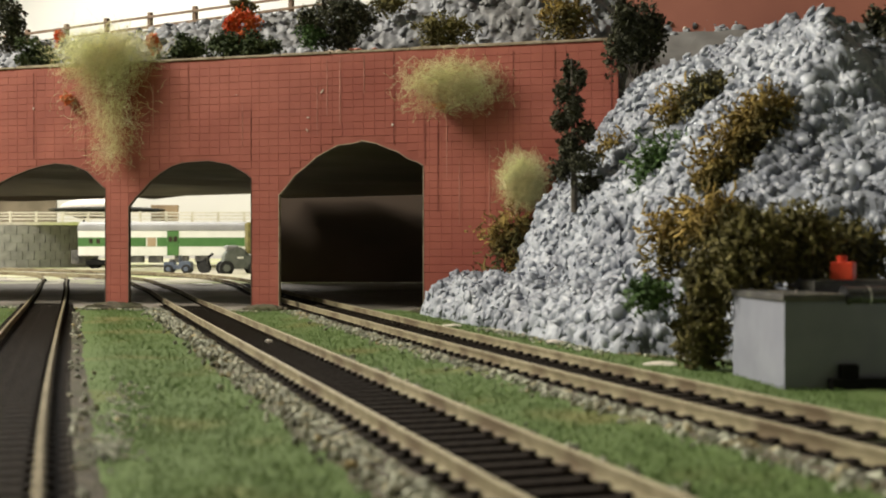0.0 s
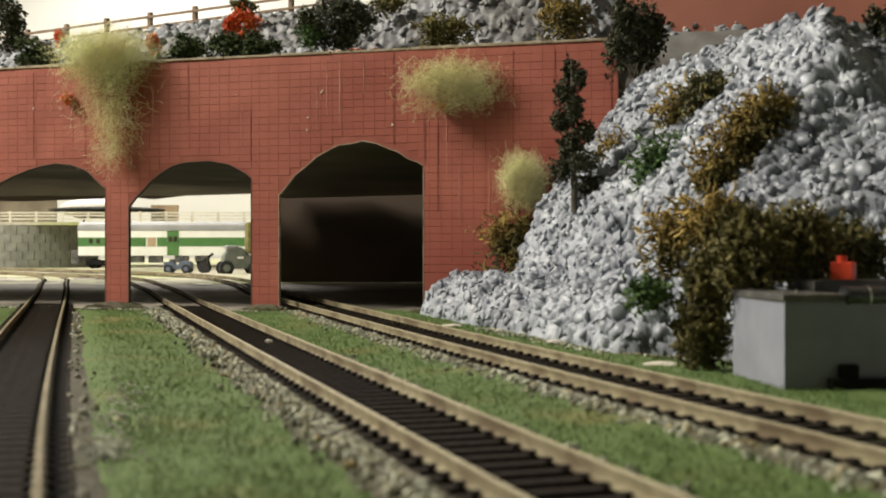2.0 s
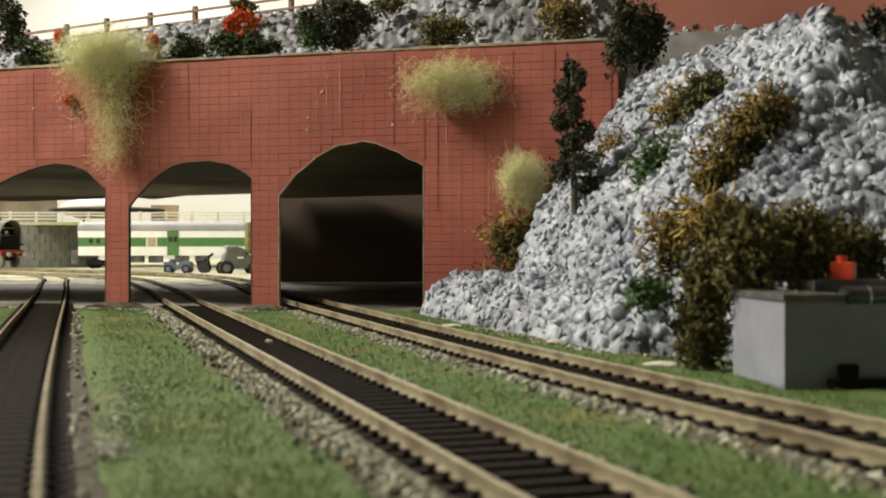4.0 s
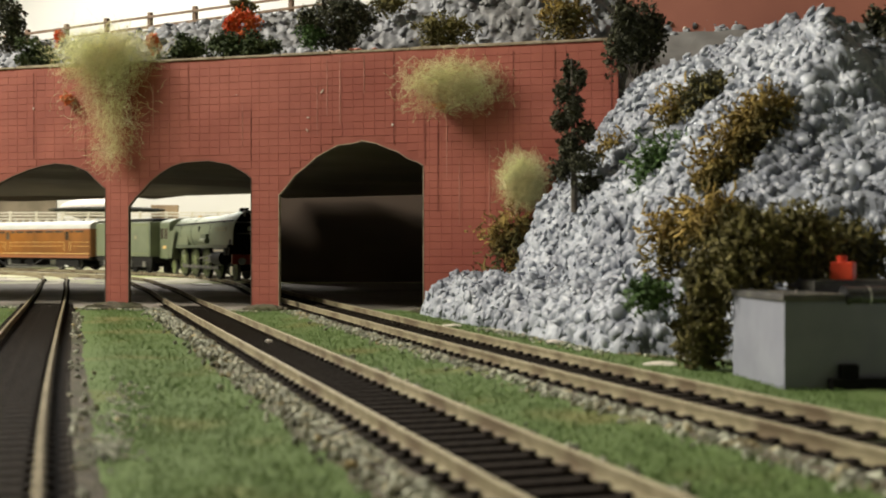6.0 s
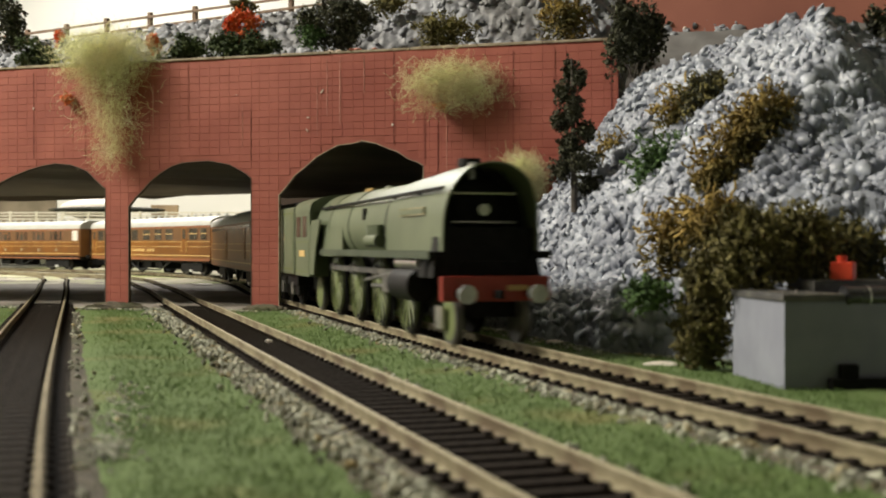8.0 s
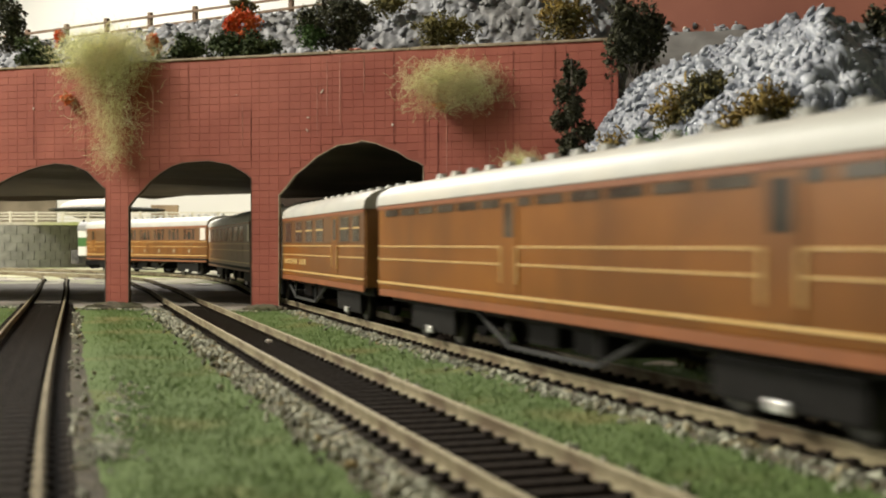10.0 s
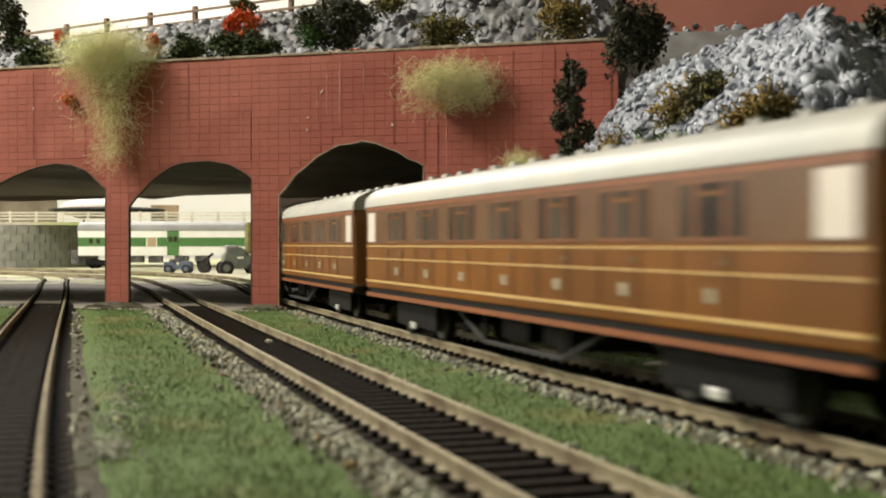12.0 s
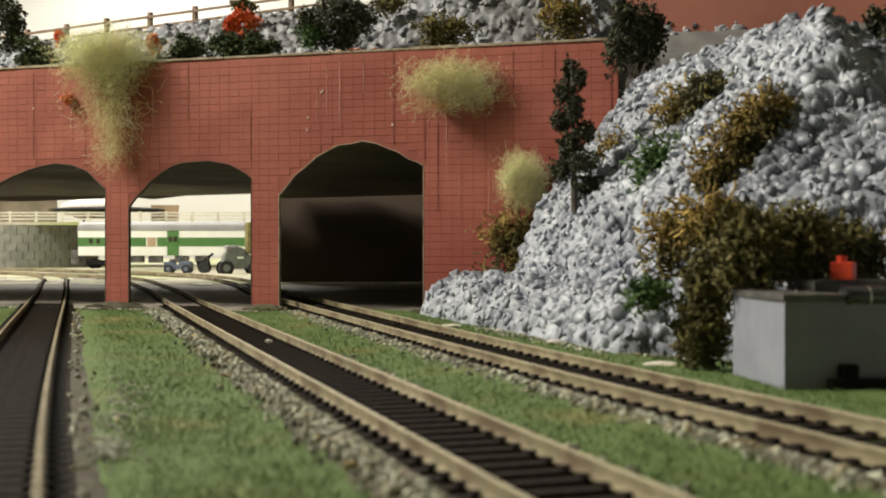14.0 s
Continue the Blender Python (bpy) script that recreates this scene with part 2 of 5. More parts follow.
def facets(x, y, seed=0, tilt=0.8):
    """A heap of flat tilted chips: one height and slope for each scattered cell, on arrays."""
    rng = np.random.RandomState(seed)
    jx, jy, hh, gx, gy = rng.rand(5, 128, 128)
    xi, yi = np.floor(x).astype(int), np.floor(y).astype(int)
    best, out = np.full(x.shape, 9.0), np.zeros(x.shape)
    for i in (-1, 0, 1):
        for j in (-1, 0, 1):
            a, b = (xi + i) % 128, (yi + j) % 128
            dx, dy = x - (xi + i + jx[a, b]), y - (yi + j + jy[a, b])
            d = np.hypot(dx, dy) - 0.35 * hh[a, b]
            val = hh[a, b] + tilt * ((gx[a, b] - 0.5) * dx + (gy[a, b] - 0.5) * dy) * 2 - 1.3 * np.hypot(dx, dy) ** 2
            out = np.where(d < best, val, out)
            best = np.minimum(best, d)
    return out


class Path:
    """A smooth line through plan points, by its length."""
    def __init__(self, pts):
        p = np.array(pts, float)
        d = np.r_[0, np.cumsum(np.hypot(*np.diff(p, axis=0).T))]
        m = np.gradient(p, d, axis=0)
        fine = np.arange(0, d[-1], 2.0)
        k = np.clip(np.searchsorted(d, fine, "right") - 1, 0, len(d) - 2)
        h = (d[k + 1] - d[k])[:, None]
        t = ((fine - d[k])[:, None]) / h
        self.p = (2 * t**3 - 3 * t**2 + 1) * p[k] + (t**3 - 2 * t**2 + t) * h * m[k] + (-2 * t**3 + 3 * t**2) * p[k + 1] + (t**3 - t**2) * h * m[k + 1]
        self.s = np.r_[0, np.cumsum(np.hypot(*np.diff(self.p, axis=0).T))]

    def at(self, s):
        return np.array([np.interp(s, self.s, self.p[:, 0]), np.interp(s, self.s, self.p[:, 1])])

    def way(self, s):
        d = self.at(s + 3) - self.at(s - 3)
        return d / np.hypot(*d)


# ---- plan of the lines ----
RAIL_R, RAIL_M = 3.2, 2.7                     # rail tops above the ground
LINE_R = Path([(-1500.0, -750.0), (-2000.0, -250.0), (-2050.0, 350.0), (-1850.0, 900.0), (-1460.0, 1270.0), (-1110.0, 1398.0), (-800.0, 1404.0), (-582.0, 1352.0), (-420.8, 1237.4), (-301.6, 1126.5), (-250.7, 1064.8), (-201.1, 993.7), (-145.2, 870.8), (-104.1, 721.9), (-74.8, 625.1), (-52.1, 548.9), (-37.0, 499.8), (-7.7, 403.5), (20.1, 313.6), (50.5, 219.7), (68.8, 166.7), (119.9, 16.7), (307.7, -533.3), (990.2, -2533.2)])
LINE_M = Path([(-1300, 1190), (-900, 1270), (-600, 1210), (-380, 1090), (-270, 980), (-192, 800), (-128.3, 600), (-65.1, 400), (-2, 200), (61.1, 0), (376, -1000)])
LINE_L = Path([(-1300, 1215), (-900, 1235), (-560, 1195), (-400, 1110), (-321, 985), (-283, 870), (-199, 600), (-138, 400), (-76.0, 200), (-10.5, 0), (285, -1000)])


def rise(y):
    """The baseboard climbs gently towards the back."""
    t = np.clip((np.asarray(y, float) - 650) / 420, 0, 1)
    return 3.0 * t * t * (3 - 2 * t)


# ---- ground ----
def ground():
    def f(X, Y):
        z = 0.5 * fbm(X / 25, Y / 25, 3) + 0.3 * fbm(X / 4, Y / 4, 4)
        up = np.clip((X + 0.3156 * Y - 82) / 18, 0, 1)
        return X, Y, z - 0.9 + 0.9 * up + rise(Y)
    ys = np.r_[-2600:100:60, 100:640:2.5, 640:960:20]
    g = grid_mesh("ground", np.r_[-2200:-400:60, -400:260:2.5, 260:2200:60], ys, f, GRASSBED)
    tagged(g, "green scatter-grass baseboard of a model railway", "ground", kind="structure")
    c, n = math.cos(radians(-16.42)), math.sin(radians(-16.42))
    g = grid_mesh("ground_tunnel", np.arange(-800, 360, 6.0), np.r_[-1.5:12:1.5, 12:360:6], lambda x, y: (-84.6 + x * c - y * n, 571 + x * n + y * c, -0.75 + 1.15 * sstep(0, 30, y) + 0.3 * fbm(x / 12, y / 12, 6) + rise(571 + x * n + y * c) + 0.2 * sstep(-10, 15, x)), FLOORGREY)
    tagged(g, "grey ground under the bridge, toned up for the light on it", "ground", kind="structure")
    g = grid_mesh("ground_back", np.r_[-2200:-900:60, -900:300:6, 300:2200:60], np.r_[880:2400:12], lambda X, Y: (X, Y, f(X, Y)[2] * 0.5 + rise(Y) * 0.5 + 0.9), PALE)
    tagged(g, "pale sandy ground behind the bridge", "ground", kind="structure")


def strip(line, s0, s1, half, z, name, material, step=8):
    bm = B()
    prev = None
    for s in np.arange(s0, s1, step):
        p, d = line.at(s), line.way(s)
        n = np.array([-d[1], d[0]])
        row = [bm.verts.new((*(p + n * o), zz + float(rise(p[1])))) for o, zz in ((half + 3, z - 3.5), (half, z), (-half, z), (-half - 3, z - 3.5))]
        if prev:
            for i in range(3):
                bm.faces.new((prev[i], prev[i + 1], row[i + 1], row[i]))
        prev = row
    bmesh.ops.recalc_face_normals(bm, faces=bm.faces)
    return part(name, bm, material)


def sweep(bm, line, s0, s1, off, outline, z, step=6):
    prev = None
    for s in np.arange(s0, s1, step):
        p, d = line.at(s), line.way(s)
        n = np.array([-d[1], d[0]])
        row = [bm.verts.new((*(p + n * (off + o)), z + h + float(rise(p[1])))) for o, h in outline]
        if prev:
            for i in range(len(row)):
                j = (i + 1) % len(row)
                bm.faces.new((prev[i], prev[j], row[j], row[i]))
        prev = row
    bmesh.ops.recalc_face_normals(bm, faces=bm.faces)


RAIL_SHAPE = ((-0.5, 0), (0.5, 0), (0.5, -0.7), (0.25, -1.0), (0.25, -1.9), (1.0, -2.2), (1.0, -2.5), (-1.0, -2.5), (-1.0, -2.2), (-0.25, -1.9), (-0.25, -1.0), (-0.5, -0.7))
HEAD_SHAPE = ((-0.4, 0.0), (0.4, 0.0), (0.38, 0.07), (-0.38, 0.07))


def from_arrays(name, verts, faces, material, parent=None, smooth=False):
    me = bpy.data.meshes.new(name)
    me.from_pydata((np.asarray(verts) * S).tolist(), [], np.asarray(faces).tolist())
    me.materials.append(material)
    if smooth:
        me.polygons.foreach_set("use_smooth", [True] * len(me.polygons))
    ob = new(name, me)
    if parent:
        ob.parent = parent
    return ob


CUBE_V = np.array([(x, y, z) for x in (-1, 1) for y in (-1, 1) for z in (-1, 0)], float)
CUBE_F = np.array([(0, 1, 3, 2), (4, 6, 7, 5), (0, 4, 5, 1), (2, 3, 7, 6), (0, 2, 6, 4), (1, 5, 7, 3)])


def railway(line, top, s0, s1, label, cap, bed_z=-3.3, metal=None, shoulder=False, half=8.7, dirt=()):
    track = empty("railway_track")
    tagged(track, label, "railway track")
    turn = near(line, 905)
    bed = strip(line, turn, s1, 13.2, top + bed_z, "trackbed", BALLASTBED)
    bed.parent = track
    # far bed drawn pale too, standing in for the strong light there
    bed = strip(line, s0, turn + 8, 13.2, top - 2.9, "trackbed", PALE)
    bed.parent = track
    if shoulder:
        bm = B()
        sweep(bm, line, near(line, 560), s1, 0, ((9.9, -2.5), (9.9, -3.6), (21, -3.9), (17.5, -2.9)), top)
        part("shoulder", bm, TAN, track, "tan dirt shoulder of the track")
    for side, width in dirt:
        bm = B()
        sweep(bm, line, near(line, 556), s1, 0, ((side * 12.6, -2.6), (side * 12.6, -3.8), (side * (15 + width), -4.0), (side * (13.5 + width * 0.6), -3.2)), top)
        part("shoulder", bm, SOIL, track, "dark dirt shoulder of the track")
    for off in (half, -half):
        bm = B()
        sweep(bm, line, s0, s1, off, RAIL_SHAPE, top)
        rail = part("rail", bm, metal or RAIL, track, "tan-painted rail")
        bm = B()
        sweep(bm, line, s0, s1, off, HEAD_SHAPE, top)
        part("rail_head", bm, metal or RAILTOP, rail, "worn dull top")
    proto, count, vs, fs = None, 0, [], []
    for s in np.arange(s1 - 4, s0, -6.3):
        p, d = line.at(s), line.way(s)
        ang = math.atan2(d[1], d[0])
        z = top - 2.5 + float(rise(p[1]))
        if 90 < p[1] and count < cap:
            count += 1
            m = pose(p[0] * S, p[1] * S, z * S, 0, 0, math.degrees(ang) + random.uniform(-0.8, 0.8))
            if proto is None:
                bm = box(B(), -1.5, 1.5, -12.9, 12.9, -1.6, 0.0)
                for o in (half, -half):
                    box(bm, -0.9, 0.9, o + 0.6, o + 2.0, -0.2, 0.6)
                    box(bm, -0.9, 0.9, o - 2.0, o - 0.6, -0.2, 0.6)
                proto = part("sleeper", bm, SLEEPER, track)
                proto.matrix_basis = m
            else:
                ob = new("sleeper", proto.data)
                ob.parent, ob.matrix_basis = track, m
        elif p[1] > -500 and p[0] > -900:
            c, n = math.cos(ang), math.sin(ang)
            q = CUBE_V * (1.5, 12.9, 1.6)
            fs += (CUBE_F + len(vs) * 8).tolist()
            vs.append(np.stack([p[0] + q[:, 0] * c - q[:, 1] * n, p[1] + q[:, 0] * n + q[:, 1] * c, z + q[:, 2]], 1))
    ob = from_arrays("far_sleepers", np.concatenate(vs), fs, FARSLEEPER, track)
    tagged(ob, kind="stuff")
    return track


def near(line, y):
    late = line.s >= line.s[np.argmax(line.p[:, 1])]
    return float(line.s[np.argmin(abs(line.p[:, 1] - y) + np.where(late, 0, 1e6))])


# ---- bridge wall ----
WALL_ROT = -16.42
WALL_AT = (-84.6, 571)
TOP = 120.5
ARCHES = ((6.8, 79, [(79, 67.4), (76, 69.2), (72, 70.5), (66, 74.3), (62, 75.6), (56, 78.2), (49, 79.6), (45, 78.6), (37, 77.8), (31, 75.0), (26, 72.5), (20, 67.6), (15, 64), (10, 58), (6.8, 54.8)]),
          (-73.9, -7.3, [(-7.3, 63), (-10, 65.2), (-14, 67.4), (-19, 69.9), (-24, 70.8), (-30, 71.9), (-37.3, 71.6), (-44, 71.2), (-50, 69.6), (-56, 66.4), (-62, 62), (-67, 57), (-70, 54.5), (-73.9, 50)]),
          (-160, -86.6, [(-86.6, 59), (-91, 62.5), (-97, 68), (-101, 69.5), (-106, 71.3), (-116, 72.2), (-124, 71), (-132, 69), (-140, 66.4), (-148, 63), (-154, 58), (-160, 52)]),
          (-245, -173, [(-173, 54), (-190, 66), (-210, 70), (-235, 64), (-245, 54)]))


def in_arch(x, z):
    for a, b, curve in ARCHES:
        if a - 0.1 <= x <= b + 0.1:
            c = sorted(curve)
            if z < np.interp(x, [p[0] for p in c], [p[1] for p in c]) + 0.15:
                return True
    return False


def on_wall(x, y, z):
    """A place by the wall's own axes, in millimetres of the room."""
    c, n = math.cos(radians(WALL_ROT)), math.sin(radians(WALL_ROT))
    return (WALL_AT[0] + x * c - y * n, WALL_AT[1] + x * n + y * c, z)


def bridge():
    b = empty("bridge")
    tagged(b, "red brick-lined arched model bridge wall with weathered paint", "bridge")
    b.matrix_world = pose(WALL_AT[0] * S, WALL_AT[1] * S, 0, 0, 0, WALL_ROT)
    outline = [(-420, -2), (-420, TOP), (168, TOP), (168, -2)]
    for a, c, curve in ARCHES:
        outline += [(c, -2)] + curve + [(a, -2)]
    part("wall", prism(B(), outline, 0, 1.6), JOINT, b, "red-painted card wall")
    for a, c, curve in ARCHES[:3]:
        bm = B()
        pts = [(c, -2)] + curve + [(a, -2)]
        for p, q in zip(pts, pts[1:]):
            d = Vector((q[0] - p[0], q[1] - p[1])).normalized() * 0.05
            n = Vector((-d.y, d.x)).normalized() * 0.35
            v = [bm.verts.new((p[0] - d.x + n.x * k, y, p[1] - d.y + n.y * k)) for k in (-0.1, 1) for y in (-0.3, 1.8)]
            w = [bm.verts.new((q[0] + d.x + n.x * k, y, q[1] + d.y + n.y * k)) for k in (-0.1, 1) for y in (-0.3, 1.8)]
            for i, j in ((0, 1), (1, 3), (3, 2), (2, 0)):
                bm.faces.new((v[i], v[j], w[j], w[i]))
        bmesh.ops.recalc_face_normals(bm, faces=bm.faces)
        part("arch_lining", bm, TORN if c == 79 else UNLITCARD, b, "bare card edge lining the arch")
    # coping in short uneven lengths
    x = -420
    while x < 160:
        w = random.uniform(22, 40)
        y = random.uniform(-0.7, -0.2)
        part("coping_strip", box(B(), x, min(x + w - 0.5, 168), y, 6, TOP + 0.05, TOP + random.uniform(1.0, 1.5), 0.25), TORN, b, "thin grey-tan coping strip")
        x += w
    # scored courses
    rng = random.Random(4)
    cols = [-260.0]
    while cols[-1] < 168:
        cols.append(cols[-1] + rng.uniform(5.0, 5.7))
    cols[-1] = 168.0
    edges = [-160, -86.6, -73.9, -7.3, 6.8, 79]
    cols = sorted([x for x in cols if min(abs(x - e) for e in edges) > 2.5] + edges)
    vs, fs, n, made = [], [], 0, {}
    z = 0.2
    rows = []
    while z < TOP - 1:
        h = rng.uniform(3.35, 3.75)
        rows.append((z, min(z + h, TOP - 0.2)))
        z += h
    for a, c in zip(cols, cols[1:]):
        for k, (z0, z1) in enumerate(rows):
            if any(in_arch(x, zz) for x in (a + 0.4, (a + c) / 2, c - 0.4) for zz in (z0, z1)):
                continue
            t0, t1 = rng.uniform(-0.05, 0.05), rng.uniform(-0.05, 0.05)
            x0, x1, za, zb, y = a + 0.015, c - 0.015, z0 + 0.07, z1 - 0.07, -0.14 + rng.uniform(-0.04, 0.04)
            q = np.array([(x0, 0, za + t0), (x1, 0, za + t1), (x1, 0, zb + t1), (x0, 0, zb + t0), (x0 + 0.03, y, za + 0.1 + t0), (x1 - 0.03, y, za + 0.1 + t1), (x1 - 0.03, y, zb - 0.1 + t1), (x0 + 0.03, y, zb - 0.1 + t0)])
            f = np.array([(4, 5, 6, 7), (0, 1, 5, 4), (1, 2, 6, 5), (2, 3, 7, 6), (3, 0, 4, 7)])
            if 84 < a < 130 and n < 300:
                n += 1
                from_arrays("brick", q, f, RED, b)
            else:
                fs += (f + 8 * len(vs)).tolist()
                vs.append(q)
    ob = from_arrays("brickwork", np.concatenate(vs), fs, RED, b)
    tagged(ob, kind="stuff")
    # trodden dirt heaped round the pillar feet
    for x0, x1 in ((-86.6, -73.9), (-7.3, 6.8), (79, 100)):
        bm = B()
        bmesh.ops.create_icosphere(bm, subdivisions=4, radius=1, matrix=Matrix.LocRotScale(((x0 + x1) / 2, 0.8, -0.6), None, ((x1 - x0) * 0.5 + 5, 7, 3.4)))
        for v in bm.verts:
            v.co *= 1 + 0.09 * math.sin(v.co.x * 1.7 + v.co.y * 2.3) * math.sin(v.co.x * 0.9 - v.co.y * 1.1 + 1)
            v.co.z += 0.35 * math.sin(v.co.x * 2.9) * math.sin(v.co.y * 2.1)
        part("dirt_foot", bm, SOIL, b, "dark dirt heaped round the pillar foot")
    # paint seams, drips, torn spots
    for x, z0, z1, w in ((31.5, 90, 119, 0.5), (38, 86, 119.5, 0.6), (50, 100, 119.5, 0.5), (26.5, 82, 110, 0.4), (96, 40, 70, 0.4), (110, 30, 80, 0.4), (90, 60, 100, 0.4), (-12, 76, 100, 0.35), (-60, 84, 112, 0.4)):
        bm = B()
        bmesh.ops.create_icosphere(bm, subdivisions=2, radius=1, matrix=Matrix.LocRotScale((x, -0.2, (z0 + z1) / 2), None, (w * 0.5, 0.1, (z1 - z0) / 2)))
        part("paint_drip", bm, DRIP, b, "pale run of paint", smooth=True)
    for x, z0, z1, w in ((-41, 92, 119, 0.25), (-7.6, 71, 96, 0.4), (64.5, 77, 120, 0.3), (79.6, 68, 94, 0.35), (85.8, 46, 92, 0.45), (121, 70, 118, 0.4), (140, 90, 118, 0.4), (165, 84, 119, 0.7), (-73, 70, 106, 0.35), (-128, 74, 118, 0.3), (-98, 74, 117, 0.25)):
        part("seam", box(B(), x - w * 0.22, x + w * 0.22, -0.32, -0.2, z0, z1), SEAM, b)
    for x, z, w, h in ((29, 103, 0.7, 3.4), (21.5, 85, 0.6, 2.4), (64, 86.5, 1.3, 1.2), (22, 91, 2.0, 0.8), (-128, 100, 0.8, 1.6), (-15, 103, 0.5, 0.7), (110, 90, 2.0, 0.4)):
        bm = B()
        bmesh.ops.create_icosphere(bm, subdivisions=1, radius=0.5, matrix=Matrix.LocRotScale((x, -0.35, z), Euler((0, random.uniform(-0.6, 0.6), 0)), (w, 0.35, h)))
        part("paint_chip", bm, CHIP, b, "pale torn paint chip")


def wall_top_scraps():
    rng = random.Random(21)
    for k in range(9):
        x, w = rng.uniform(27, 58), rng.uniform(1.2, 3.6)
        bm = B()
        bmesh.ops.create_icosphere(bm, subdivisions=2, radius=1)
        for v in bm.verts:
            v.co = Vector((v.co.x * w, v.co.y * 1.4, v.co.z * 0.8)) * rng.uniform(0.75, 1.15)
        ob = part("paint_flake", bm, DRIP if k % 3 else CHIP)
        ob.matrix_world = pose(*(c * S for c in on_wall(x, rng.uniform(1, 4), TOP + 1.7)), 0, 0, rng.uniform(0, 90))
        tagged(ob, "curled pale red paint flake on the wall top", "paint flake", group="paint flakes on the wall top")
    for k in range(16):
        bm = B()
        bmesh.ops.create_icosphere(bm, subdivisions=1, radius=rng.uniform(0.5, 1.3))
        for v in bm.verts:
            v.co *= rng.uniform(0.7, 1.2)
        ob = part("plaster_speck", bm, CHIP)
        ob.matrix_world = pose(*(c * S for c in on_wall(rng.uniform(120, 200), 61.6, 133 + abs(rng.normalvariate(0, 3.2)))))
        tagged(ob, "white plaster speck stuck to the red backboard", "plaster speck", group="plaster specks on the backboard")


def deck():
    c = [on_wall(-420, 1.9, 0), on_wall(168, 1.9, 0), (270, 904.5, 0), (-700, 884, 0)]
    bm = B()
    rng = random.Random(2)
    edge = [Vector(c[2]).lerp(Vector(c[3]), i / 40) + Vector((0, -abs(rng.normalvariate(0, 5)), 0)) for i in range(41)]
    pts = [Vector(c[0]), Vector(c[1])] + edge
    lo = [bm.verts.new((p.x, p.y, 80.5 if i < 2 else 68.9 + 2.4 * max(-1.0, min(1.2, (p.x + 150) / 120)) - 5.0 * abs(math.sin(i * 0.8)) ** 3 * rng.random())) for i, p in enumerate(pts)]
    hi = [bm.verts.new((p.x, p.y, 88 if i < 2 else 75)) for i, p in enumerate(pts)]
    bm.faces.new(lo[::-1]), bm.faces.new(hi)
    for i in range(len(pts)):
        j = (i + 1) % len(pts)
        bm.faces.new((lo[i], lo[j], hi[j], hi[i]))
    bmesh.ops.recalc_face_normals(bm, faces=bm.faces)
    d = part("bridge_deck", bm, CARD)
    tagged(d, "bare brown card underside of the bridge deck", "bridge deck", kind="structure")
    w = part("tunnel_back_wall", box(B(), -128, 260, 905, 912, -2, 82), UNLITCARD)
    tagged(w, "dark brown card wall behind the arch, toned as unlit", "wall", kind="structure")
    # added wall, out of view, that closes the right side behind the arch
    w = part("unseen_side_wall", box(B(), 88, 94, 535, 904, -2, 70), UNLITCARD)
    tagged(w, "unseen dark card wall closing off the space behind the arch", "wall", kind="structure")


# ---- rock hill beside the line ----
def stone_meshes():
    rng = random.Random(11)
    out = []
    for i in range(6):
        bm = B()
        bmesh.ops.create_icosphere(bm, subdivisions=1, radius=1)
        for v in bm.verts:
            v.co *= rng.uniform(0.65, 1.15)
        bm.verts.ensure_lookup_table()
        out.append((np.array([v.co for v in bm.verts]), np.array([[v.index for v in f.verts] for f in bm.faces])))
        bm.free()
    return out


FOOT = Vector((37.9, 372))
FE, FN = Vector((0.2873, -0.9578)), Vector((0.9578, 0.2873))


def sstep(a, b, x):
    t = np.clip((x - a) / (b - a), 0, 1)
    return t * t * (3 - 2 * t)


def rock_z(q, p):
    p = p - 44 * sstep(20, 105, q)
    a = 17 * (1 - np.exp(-np.clip(p, 0, None) / 4.0))
    pe = p - 13 * sstep(-112, -150, q)
    z = a + 2.6 * np.clip(pe - 25, 0, 11) + 1.15 * np.clip(pe - 36, 0, None)
    cap = 108 - 0.5 * np.clip(q - 2, 0, None) - 0.10 * np.clip(-60 - q, 0, None)
    z = np.where(z > cap, cap - 0.35 * (z - cap), z)
    z = z - (15 * sstep(24, 46, q) - 8 * sstep(75, 110, q)) * sstep(28, 60, p)
    return np.where(p < 0, -4.0, z)


def lumps(q, p, k=1.0):
    w, w2 = 0.7 * fbm(q / 8, p / 8, 8), 0.7 * fbm(p / 7, q / 7, 18)
    a = facets(q / (5.0 * k) + w, p / (5.6 * k) + w2, 11)
    b = facets(q / (2.5 * k) + w2, p / (2.5 * k) + w, 12, 1.1)
    return 2.3 * k * (a - 0.3) + 0.8 * k * (b - 0.3) + 0.15 * fbm(q / 1.2, p / 1.2, 5)


def crumple(P, amount, k=1.0, ab=None):
    """Pushes chips out of a smooth sheet along its normals, at one size all over."""
    P = np.stack(P, -1)
    du, dv = np.gradient(P, axis=1), np.gradient(P, axis=0)
    n = np.cross(du, dv)
    n /= np.linalg.norm(n, axis=2, keepdims=True) + 1e-9
    a = np.cumsum(np.clip(np.linalg.norm(du, axis=2), 0, 4), axis=1)
    b = np.cumsum(np.clip(np.linalg.norm(dv, axis=2), 0, 4), axis=0)
    if ab is not None:
        a, b = ab
    out = P + n * (lumps(a, b, k) * amount)[:, :, None]
    return out[:, :, 0], out[:, :, 1], out[:, :, 2]


